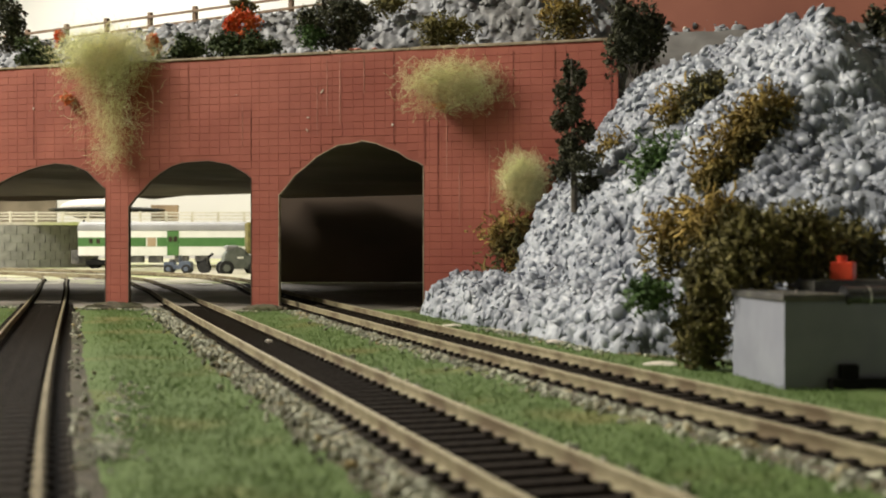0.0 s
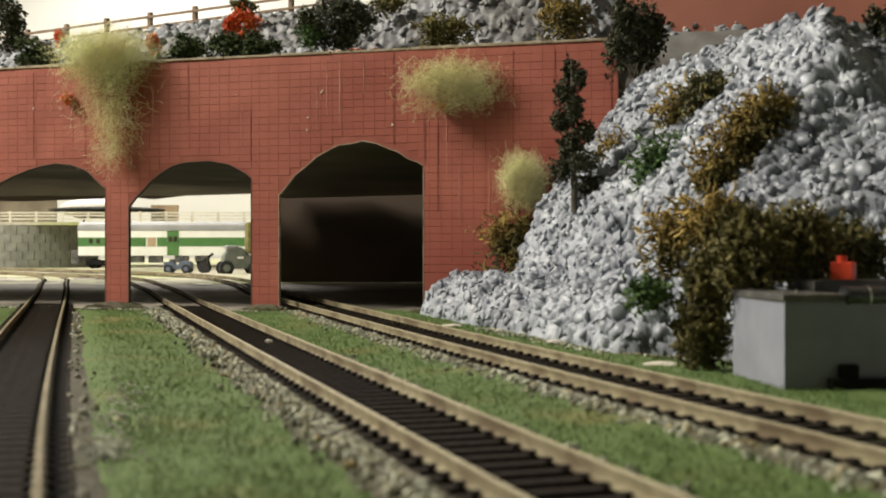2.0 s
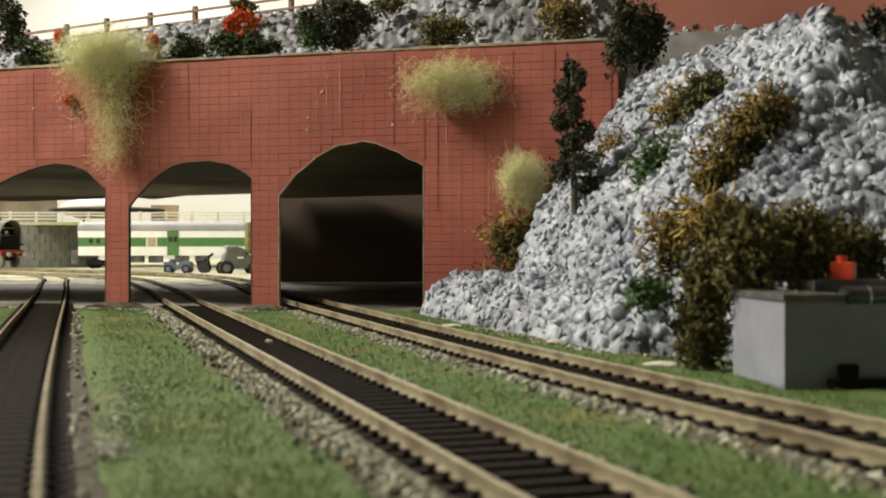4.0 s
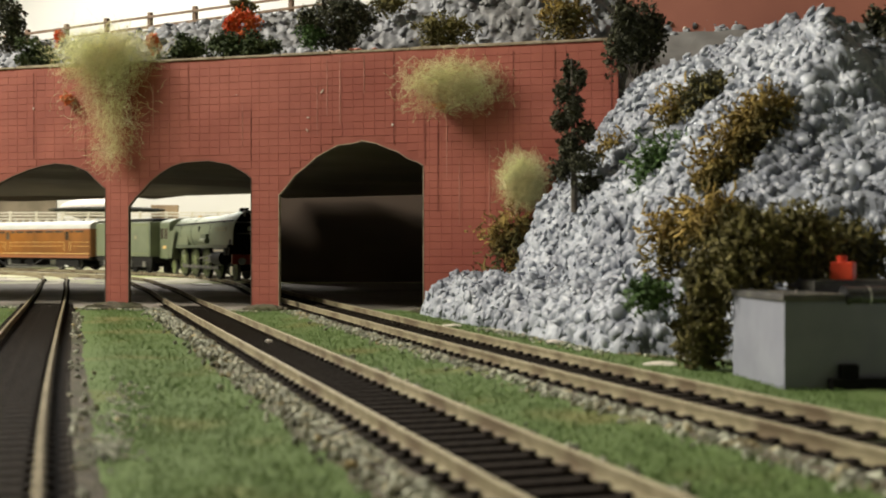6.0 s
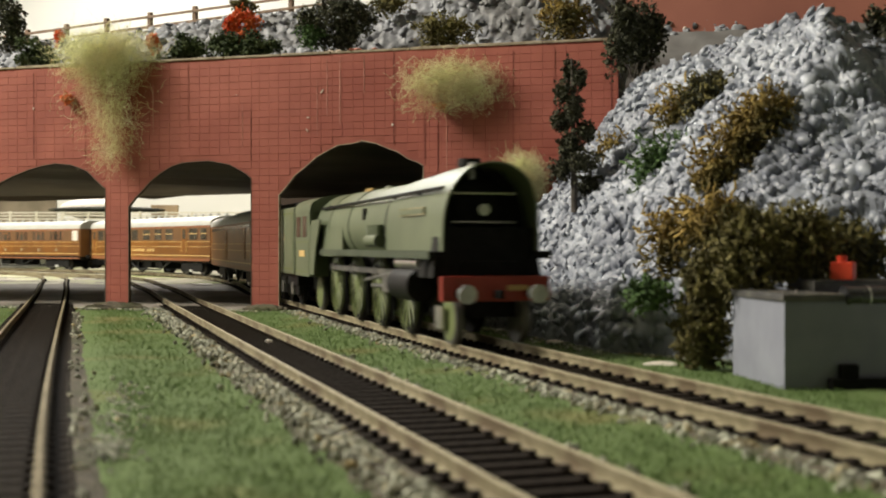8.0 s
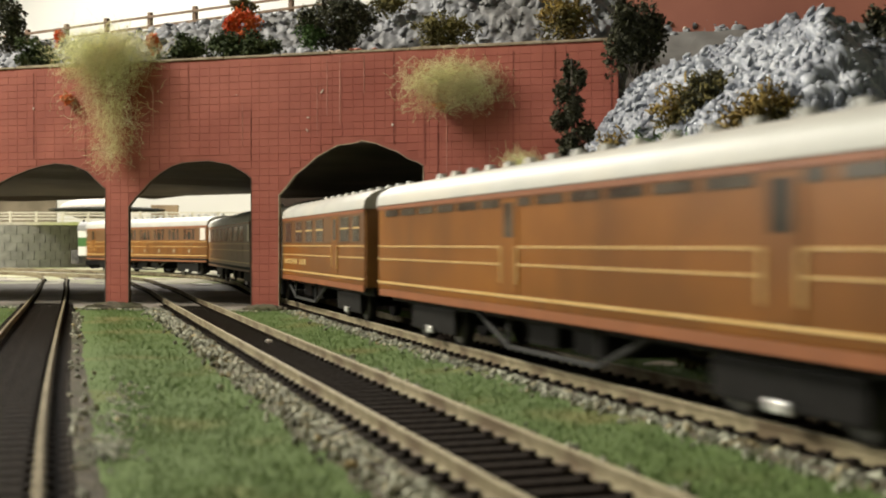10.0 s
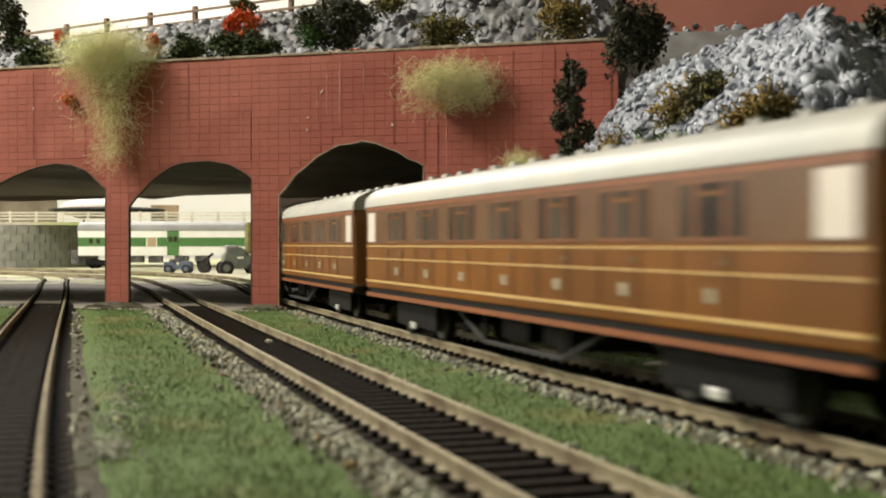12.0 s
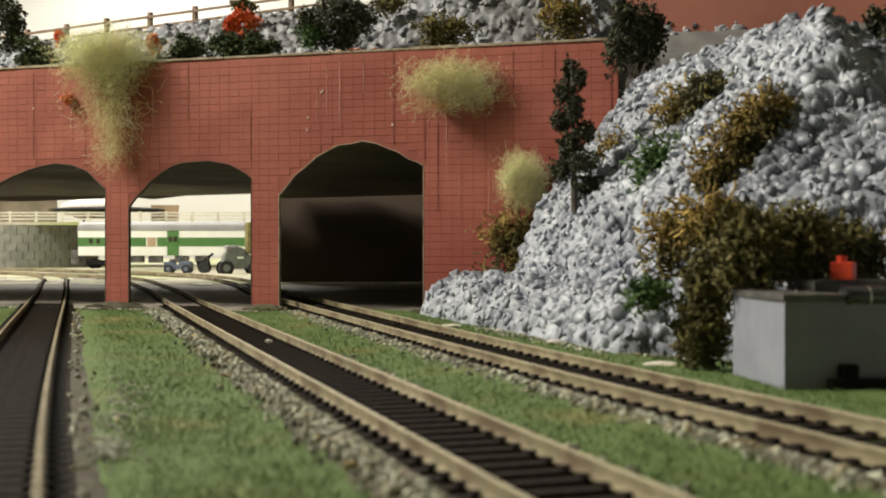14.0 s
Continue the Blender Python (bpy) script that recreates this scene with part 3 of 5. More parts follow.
def rock():
    def f(q, p):
        big = fbm(q / 26, p / 26, 9)
        fade = np.clip((p + 2) / 5, 0, 1)
        z = rock_z(q, p + 5 * big * fade) + 1.5 * fbm(q / 11, p / 11, 27) * fade
        x, y, z = crumple((FOOT.x + FE.x * q + FN.x * p, FOOT.y + FE.y * q + FN.y * p, z + 0.3), fade, 1.0, (q * 1.12, (p - 44 * sstep(20, 105, q)) * 0.8 + z * 0.95))
        d = (x - WALL_AT[0]) * 0.2827 + (y - WALL_AT[1]) * 0.9592
        push = np.clip(d + 2, 0, None) * ((x - WALL_AT[0]) * 0.9592 - (y - WALL_AT[1]) * 0.2827 < 166)
        return x + FE.x * push / 0.8375, y + FE.y * push / 0.8375, z
    r = grid_mesh("rock_hill", np.arange(-169, 290, 0.8), np.arange(-3, 118, 0.36), f, ROCK)
    tagged(r, "crumpled plaster rock slope painted pale blue-grey", "rock", kind="structure")
    crumbs(r, 6600, ROCK, 41)


def crumbs(sheet, count, material, seed, size=1.0):
    """Angular plaster crumbs half sunk in a rocky sheet, spread evenly over its faces."""
    rng = np.random.RandomState(seed)
    me = sheet.data
    co, no, ar = np.empty(len(me.polygons) * 3), np.empty(len(me.polygons) * 3), np.empty(len(me.polygons))
    me.polygons.foreach_get("center", co)
    me.polygons.foreach_get("normal", no)
    me.polygons.foreach_get("area", ar)
    co, no = co.reshape(-1, 3) / S, no.reshape(-1, 3)
    ar = np.where((co[:, 2] > 0.5), np.minimum(ar, np.percentile(ar, 97)), 0)
    pick = rng.choice(len(ar), count, p=ar / ar.sum())
    shapes = stone_meshes()
    vs, fs, base = [], [], 0
    for i in pick:
        v, f = shapes[rng.randint(len(shapes))]
        s = size * min(rng.lognormal(0.36, 0.42), 3.4)
        n = Vector(no[i] + rng.normal(size=3) * 0.35)
        m = np.array(n.to_track_quat("Z", "Y").to_matrix()) @ np.array(Euler((0, 0, rng.rand() * 6)).to_matrix())
        vs.append((v * s * (1.2, 0.9, 0.5)) @ m.T + co[i] + no[i] * s * 0.1)
        fs.append(f + base)
        base += len(v)
    ob = from_arrays("rock_crumbs", np.concatenate(vs), np.concatenate(fs), material, sheet, True)
    ob.data.set_sharp_from_angle(angle=radians(72))
    tagged(ob, kind="stuff")


def upper_land():
    """Ledge and rocky bank on top of the bridge, by the wall's own axes."""
    def f(x, y):
        high = 118 + 42 * sstep(16, 92, y) * (0.75 + 0.25 * sstep(-200, 0, x)) + 45 * sstep(25, 90, x) * sstep(25, 110, y)
        high = high - 30 * sstep(145, 175, x) * (1 - sstep(60, 120, y))
        c, n = math.cos(radians(WALL_ROT)), math.sin(radians(WALL_ROT))
        return crumple((WALL_AT[0] + x * c - y * n, WALL_AT[1] + x * n + y * c, high + 1.6 * fbm(x / 20, y / 20, 21)), sstep(14, 30, y), 1.15)
    r = grid_mesh("upper_bank", np.arange(-420, 230, 1.2), np.arange(5.6, 200, 1.0), f, ROCKDULL)
    tagged(r, "grey plaster rock bank above the bridge wall", "rock", kind="structure")
    crumbs(r, 5200, ROCKDULL, 43, 1.3)
    bm = B()
    prism(bm, [(80, 100), (80, 420), (560, 420), (560, 60), (150, 60)], 62, 68)
    w = part("backboard", bm, BRICKRED)
    w.matrix_world = pose(WALL_AT[0] * S, WALL_AT[1] * S, 0, 0, 0, WALL_ROT)
    tagged(w, "plain brick-red painted backboard with chipped lower edge", "backboard", kind="structure")
    def g(x, y):
        c, n = math.cos(radians(WALL_ROT)), math.sin(radians(WALL_ROT))
        return WALL_AT[0] + x * c - y * n, WALL_AT[1] + x * n + y * c, 92 + 41 * np.clip((y - 2) / 58, 0, 1) + 1.2 * fbm(x / 9, y / 9, 33)
    r = grid_mesh("smooth_slope", np.arange(168.5, 420, 2), np.arange(2, 61.9, 2), g, SLOPEGREY)
    tagged(r, "smooth dark grey painted plaster slope", "slope", kind="structure")


def room():
    for name, x0, x1, y0, y1, z0, z1 in (("wall_north", -2500, 2500, 2400, 2450, -900, 1700), ("wall_south", -2500, 2500, -2750, -2700, -900, 1700), ("wall_west", -2550, -2500, -2700, 2400, -900, 1700), ("wall_east", 2500, 2550, -2700, 2400, -900, 1700), ("ceiling", -2550, 2550, -2750, 2450, 1700, 1750), ("floor", -2550, 2550, -2750, 2450, -950, -900)):
        ob = part(name, box(B(), x0, x1, y0, y1, z0, z1), WALLPAINT if name == "wall_north" else ROOMPAINT)
        tagged(ob, "plain painted room surface", "room", kind="structure")


# ---- plants ----
def tubes(strands, r, taper=0.6):
    """Three-sided tubes along strands (n, k, 3); r per strand."""
    n, k, _ = strands.shape
    d = np.gradient(strands, axis=1)
    d /= np.linalg.norm(d, axis=2, keepdims=True) + 1e-9
    a = np.cross(d, np.array([0.31, 0.52, 0.79]))
    a /= np.linalg.norm(a, axis=2, keepdims=True) + 1e-9
    b = np.cross(d, a)
    rr = (np.asarray(r).reshape(-1, 1) * np.linspace(1, taper, k))[:, :, None]
    ring = [strands + rr * (math.cos(t) * a + math.sin(t) * b) for t in (0, 2.094, 4.189)]
    v = np.stack(ring, 2).reshape(-1, 3)
    base = (np.arange(n)[:, None] * k + np.arange(k - 1)[None]).reshape(-1, 1) * 3
    f = np.concatenate([base + np.array([i, (i + 1) % 3, 3 + (i + 1) % 3, 3 + i]) for i in range(3)])
    return v, f


def walk_strands(rng, start, steps, length, wander, pull=(0, 0, 0), first=None):
    n = len(start)
    d = rng.normal(size=(n, 3)) if first is None else first + 0.3 * rng.normal(size=(n, 3))
    out = [start]
    for _ in range(steps):
        d = d + wander * rng.normal(size=(n, 3)) + np.array(pull)
        d /= np.linalg.norm(d, axis=1, keepdims=True)
        out.append(out[-1] + d * length)
    return np.stack(out, 1)


def blob_points(rng, n, radii, rough=0.35, shell=0.5):
    d = rng.normal(size=(n, 3))
    d /= np.linalg.norm(d, axis=1, keepdims=True)
    bump = 1 + rough * np.sin(d[:, 0] * 4 + rng.rand() * 6) * np.sin(d[:, 1] * 5 + rng.rand() * 6) + 0.5 * rough * np.sin(d[:, 2] * 9 + d[:, 0] * 7)
    return d * (rng.rand(n, 1) ** shell) * np.array(radii) * bump[:, None], d


def leaf_quads(rng, pts, size):
    n = len(pts)
    a = rng.normal(size=(n, 3))
    a /= np.linalg.norm(a, axis=1, keepdims=True)
    b = np.cross(a, rng.normal(size=(n, 3)))
    b /= np.linalg.norm(b, axis=1, keepdims=True)
    c = np.cross(a, b)
    s = size * (0.6 + 0.8 * rng.rand(n, 1))
    v = np.stack([pts - a * s, pts + b * s * 0.7 + c * s * 0.35, pts + a * s, pts - b * s * 0.7 + c * s * 0.35], 1).reshape(-1, 3)
    f = np.arange(n * 4).reshape(n, 4)
    return v, f


def lichen(name, at, radii, material, label, seed, n=420, thick=0.22, category="bush", leaves=0, leafmat=None):
    """A tangled bush of branching curly stems."""
    rng = np.random.RandomState(seed)
    p, d = blob_points(rng, n, np.array(radii) * 0.8)
    m = min(radii) * 0.14
    st = walk_strands(rng, p, 5, m, 0.75, first=d * 0.6)
    v, f = tubes(st, 1.9 * thick * (0.6 + 0.8 * rng.rand(n)), 0.75)
    ob = empty(name, *at)
    tagged(ob, label, category)
    from_arrays("tangle", v, f, material, ob)
    q, _ = blob_points(rng, leaves or n, np.array(radii) * 0.85, shell=0.4)
    v, f = leaf_quads(rng, q, min(radii) * 0.075)
    from_arrays("foliage", v, f, leafmat or material, ob)
    return ob


def clump(name, at, radii, material, label, seed, n=1600, size=0.55, category="bush"):
    """A dense foam-like bush of many small crumbs."""
    rng = np.random.RandomState(seed)
    heads, _ = blob_points(rng, 26, np.array(radii) * 0.75, shell=0.33)
    pts = []
    for h in heads:
        p, _ = blob_points(rng, n // 26, np.array(radii) * rng.uniform(0.22, 0.42), shell=0.3)
        pts.append(h + p)
    v, f = leaf_quads(rng, np.concatenate(pts), size * 1.45)
    ob = empty(name, *at)
    tagged(ob, label, category)
    from_arrays("foliage", v, f, material, ob)
    st = walk_strands(rng, np.zeros((9, 3)) - (0, 0, radii[2] * 0.8), 4, radii[2] * 0.12, 0.4, first=np.tile((0, 0, 1.0), (9, 1)))
    v, f = tubes(st, np.full(9, 0.5))
    from_arrays("twig", v, f, BARK, ob)
    return ob


def fibre(name, at, radii, label, seed, n=900, tail=None, thick=0.05):
    """A teased tuft of fine pale fibres."""
    n *= 3
    rng = np.random.RandomState(seed)
    p, d = blob_points(rng, n, np.array(radii) * 0.85, 0.25, 0.45)
    st = walk_strands(rng, p, 8, min(radii) * 0.2, 0.6)
    v, f = tubes(st, thick * (0.6 + 0.8 * rng.rand(n)), 0.8)
    ob = empty(name, *at)
    tagged(ob, label, "foliage tuft")
    from_arrays("fluff", v, f, FIBRE, ob)
    if tail is not None:
        k = n // 3
        t = rng.rand(k, 1) ** 1.3
        q = t * np.array(tail) + rng.normal(size=(k, 3)) * np.array(radii) * (0.34 - 0.29 * t)
        v, f = tubes(walk_strands(rng, q, 9, min(radii) * 0.24, 0.45, (0, 0, -0.12)), thick * (0.6 + 0.8 * rng.rand(k)), 0.8)
        from_arrays("trailing_fluff", v, f, FIBRE, ob)
    return ob


def pine(at, height, width, label, seed, lean=0.0):
    rng = np.random.RandomState(seed)
    ob = empty("tree", *at)
    tagged(ob, label, "tree")
    trunk = np.array([[(0, 0, 0), (lean * 0.3, 0, height * 0.35), (lean * 0.6, 0.4, height * 0.7), (lean, 0, height)]], float)
    bm = B()
    for a, b, r, r2 in ((0, 1, 1.3, 1.05), (1, 2, 1.05, 0.75), (2, 3, 0.75, 0.3)):
        rod(bm, trunk[0, a], trunk[0, b], r, 8, r2)
    part("trunk", bm, BARK, ob, "grey-brown trunk")
    vs, st = [], []
    for i in range(12):
        h = height * (0.17 + 0.80 * (i + rng.rand() * 0.6) / 12)
        w = width * (1.0 - 0.55 * h / height) * rng.uniform(0.7, 1.15)
        ang = i * 2.4 + rng.rand()
        c = np.array([math.cos(ang) * w * 0.55 + lean * h / height, math.sin(ang) * w * 0.55, h])
        st.append([(lean * h / height, 0, h - 3), tuple(c * (0.5, 0.5, 1) - (0, 0, 1.5)), tuple(c)])
        p, _ = blob_points(rng, 700, (w * 0.5, w * 0.48, height * 0.075), 0.4, 0.3)
        vs.append(c + p)
    v, f = leaf_quads(rng, np.concatenate(vs), 0.7)
    from_arrays("crown", v, f, DARKLEAF, ob, )
    v, f = tubes(np.array(st, float), np.full(12, 0.4))
    from_arrays("branchwork", v, f, BARK, ob)
    return ob


ground()
railway(LINE_R, RAIL_R, 60, LINE_R.s[-1] - 10, "railway track with dark sleepers and tan rails beside the rock", 200, shoulder=True, half=9.2, dirt=((-1, 6),))
railway(LINE_M, RAIL_M, 40, LINE_M.s[-1] - 10, "railway track with dark sleepers and tan rails through the middle arch", 170, dirt=((-1, 8),))
railway(LINE_L, RAIL_M, 40, LINE_L.s[-1] - 10, "worn dark railway track passing the bridge pillar", 150, -2.65, RAILDULL, dirt=((1, 3),))
bridge()
wall_top_scraps()
deck()
rock()
upper_land()
room()


# ---- hut by the line ----
def hut():
    g = empty("grey_hut", 73.3, 257, 0.0, 7.5)
    tagged(g, "small grey plastic hut with a dark flat roof on the grass", "hut")
    part("body", box(B(), 0, 60, 0, 29.8, 0, 18.9, 0.15), GREYBOX, g)
    roof = part("roof", box(B(), -0.6, 13.6, -0.6, 30.4, 18.95, 20.5, 0.25), DARKGREY, g, "dusty dark grey flat roof slab")
    part("roof_ledge", prism(B(), [(13.7, 18.95), (13.7, 22.95), (60, 22.95), (60, 18.95)], 15, 30.4), DARKGREY, g, "raised dark grey roof end")
    bm = B()
    rng = random.Random(3)
    for i in range(40):
        bmesh.ops.create_icosphere(bm, subdivisions=1, radius=rng.uniform(0.15, 0.5), matrix=Matrix.LocRotScale((rng.uniform(0.5, 11), rng.uniform(1, 28), 20.5), None, (1, 1, 0.5)))
    part("grit", bm, FLOORGREY, roof, "loose grit on the roof")
    bm = cyl(B(), (37, 1.6, 19.9), "x", 2.2, 46, 24)
    cyl(bm, (14.6, 1.6, 19.9), "x", 2.35, 1.0, 24)
    pipe = part("pipe", bm, GLOSSBLACK, g, "glossy black pipe along the eaves", smooth=True)
    bm = B()
    for x in (19.5, 24.8, 31):
        cyl(bm, (x, 1.6, 19.9), "x", 2.26, 0.35, 24)
    part("band", bm, STEEL, pipe, "bright metal bands", smooth=True)
    bm = box(B(), 9.5, 46, -2.6, -0.2, 0, 2.4, 0.3)
    box(bm, 12, 16, -2.2, -0.2, 2.4, 5.4, 0.4)
    part("step", bm, BLACK, g, "black plastic base piece")
    r = empty("red_block", *(93.6, 280.0, 22.96), -30)
    tagged(r, "small red plastic block with one stud lying on the hut", "block")
    part("body", box(B(), -2.6, 2.6, -2.2, 2.2, 0, 4.2, 0.3), REDPLASTIC, r)
    part("stud", cyl(B(), (-0.3, 0, 4.9), "z", 1.2, 1.5, 18), REDPLASTIC, r, smooth=True)


hut()


# ---- fence on the bank ----
def fence():
    f = empty("fence")
    tagged(f, "brown wooden post and two-rail fence along the bank", "fence")
    a, b = Vector((-290.4, 767.2, 152.0)), Vector((-53.7, 642.2, 156.4))
    n = 9
    pts = [a.lerp(b, i / (n - 1)) for i in range(n)]
    rng = random.Random(8)
    for p in pts:
        ob = part("post", box(B(), -1.25, 1.25, -1.25, 1.25, -8, 13.4, 0.3), FENCEWOOD, f)
        ob.matrix_basis = pose(p.x * S, p.y * S, p.z * S, rng.uniform(-2, 2), rng.uniform(-2, 2), -30)
    for p, q in zip(pts, pts[1:]):
        for h in (4.6, 10.4):
            d = q - p
            bm = box(B(), -0.3, d.length + 0.3, -2.0, -1.3, h - 0.75 + rng.uniform(-0.2, 0.2), h + 0.75, 0.15)
            ob = part("rail", bm, FENCEWOOD, f)
            ob.matrix_basis = Matrix.Translation(p * S) @ Matrix.Rotation(math.atan2(d.y, d.x), 4, "Z") @ Matrix.Rotation(-math.asin(d.z / d.length), 4, "Y")


fence()

# ---- plants ----
lichen("bush", (30.1, 527.8, 32.4), (17, 9, 18), BROWNLEAF, "tangled olive-brown lichen bush between wall and rock", 1, 520)
fibre("fibre_tuft", (35.2, 529.4, 59.4), (11, 6, 13), "pale green fibre tuft on the red wall", 2, 900)
fibre("hanging_fibre_tuft", (-164.5, 589.5, 124.5), (31, 9, 15), "pale yellow-green fibre tuft hanging over the wall top", 3, 950, tail=(3, -1, -50))
fibre("fibre_tuft", (5.3, 539.3, 103.2), (30, 6, 14), "pale yellow-green fibre tuft stuck on the red wall", 4, 900)
pine((49.6, 452.5, 43.4), 58, 12.0, "dark slender model tree on the rock", 5, lean=-1)
clump("tree", (82.2, 515.6, 119.5), (16, 10, 25), DARKLEAF, "dark dense model tree by the end of the wall", 6, 4200, 0.7, "tree")
lichen("bush", (68.6, 470.5, 66.5), (10, 7, 10), BROWNLEAF, "small brown lichen bush on the rock", 7, 260)
lichen("bush", (87.4, 433.0, 78.8), (13, 8, 12), BROWNLEAF, "brown lichen bush on the rock", 8, 380)
lichen("bush", (94.9, 421.0, 83.0), (13, 8, 10), OLIVELEAF, "dark olive lichen bush on the rock", 9, 420, leaves=2600, leafmat=DARKLEAF)
lichen("bush", (77.6, 415.5, 57.0), (15, 8, 15), GREENLEAF, "deep green lichen bush on the rock", 10, 640)
lichen("bush", (99.5, 365.0, 69.2), (14, 8, 12), BROWNLEAF, "brown lichen bush trailing up the rock", 11, 400)
lichen("bush", (92.1, 365.5, 61.4), (13, 8, 12), BROWNLEAF, "brown lichen bush trailing up the rock", 12, 400)
lichen("bush", (83.4, 365.5, 52.1), (9, 7, 10), BROWNLEAF, "brown lichen bush trailing up the rock", 13, 340)
lichen("bush", (72.4, 364.5, 32.1), (14, 8, 15), BROWNLEAF, "large golden-brown lichen bush on the rock", 14, 480)
lichen("bush", (81.2, 350.5, 35.8), (15, 9, 12), BROWNLEAF, "large golden-brown lichen bush on the rock", 15, 480)
lichen("bush", (74.1, 285.0, 29.6), (10, 8, 11), OLIVELEAF, "dark olive lichen bush behind the hut", 16, 520, leaves=2600)
lichen("bush", (86.3, 290.0, 31.3), (10, 8, 10), OLIVELEAF, "dark olive lichen bush behind the hut", 17, 520, leaves=2600)
lichen("bush", (101.3, 300.0, 28.8), (11, 8, 9), OLIVELEAF, "dark olive lichen bush behind the hut", 18, 520, leaves=2600, leafmat=DARKLEAF)
lichen("bush", (64.0, 297.0, 9.3), (7.5, 6, 11), OLIVELEAF, "dark olive lichen bush beside the hut", 19, 600, leaves=3200)
lichen("bush", (67.0, 298.0, 21.6), (8.5, 6, 9), OLIVELEAF, "dark olive lichen bush beside the hut", 20, 520, leaves=2600)
lichen("bush", (51.8, 300.0, 18.6), (8, 5, 4.5), GREENLEAF, "small green lichen bush on the rock", 21, 240)
clump("tree", (146.8, 400.0, 103.5), (8, 8, 12), DARKLEAF, "dark model tree on the hill top", 22, 1500, 0.6, "tree")
clump("tree", (-228.7, 628.1, 147.6), (13, 10, 20), DARKLEAF, "dark model tree on the wall's ledge", 23, 2200, 0.7, "tree")
clump("bush", (-209.7, 618.3, 128.9), (13, 8, 10), BUSHGREEN, "low green foam bush on the ledge", 24, 2600)
clump("bush", (-127.8, 594.2, 127.3), (15, 8, 8), BUSHGREEN, "low green foam bush on the ledge", 25, 2600)
clump("bush", (-105.0, 587.4, 127.9), (14, 8, 8), BUSHGREEN, "low green foam bush on the ledge", 26, 2400)
clump("bush", (-91.4, 583.4, 127.2), (13, 8, 7.5), BUSHGREEN, "low green foam bush on the ledge", 27, 2200)
clump("bush", (-50.7, 583.9, 138.9), (20, 12, 16), DARKLEAF, "dark green bush above the wall", 28, 4600, 0.65)
lichen("bush", (-64.2, 581.7, 133.0), (7, 5, 8), GREENLEAF, "ragged green lichen bush above the wall", 29, 260)
lichen("bush", (0.5, 560.5, 130.9), (17, 8, 9), OLIVELEAF, "olive lichen bush on the ledge", 30, 420)
lichen("bush", (55.7, 546.3, 133.5), (15, 8, 15), BROWNLEAF, "olive-brown lichen bush on the ledge", 31, 420, leafmat=OLIVELEAF)
lichen("bush", (-26.9, 606.1, 152.7), (12, 7, 5), OLIVELEAF, "olive lichen bush on the bank", 32, 300)
clump("flower_bush", (-97.1, 591.4, 138.0), (10, 6, 11), ORANGE, "bright orange foam flower bush", 33, 3000, 0.5, "flower bush")
clump("flower_bush", (-198.0, 619.0, 138.4), (4.5, 3, 5), ORANGE, "bright orange foam flower bush", 34, 1100, 0.4, "flower bush")
clump("flower_bush", (-144.0, 598.4, 132.0), (4, 2.5, 5.5), ORANGE, "bright orange foam flower bush", 35, 1100, 0.4, "flower bush")
lichen("flower_bush", (-187.8, 598.8, 104.1), (4, 2, 3.2), ORANGE, "bright orange lichen tuft on the red wall", 36, 130, category="flower bush")
lichen("flower_bush", (-1.5, 543.9, 94.1), (4, 2, 2), ORANGE, "small rusty lichen tuft on the red wall", 38, 60, category="flower bush")
clump("bush", (-106.9, 640.1, 158.3), (9, 6, 5), OLIVELEAF, "dark brown bush behind the fence", 37, 900)


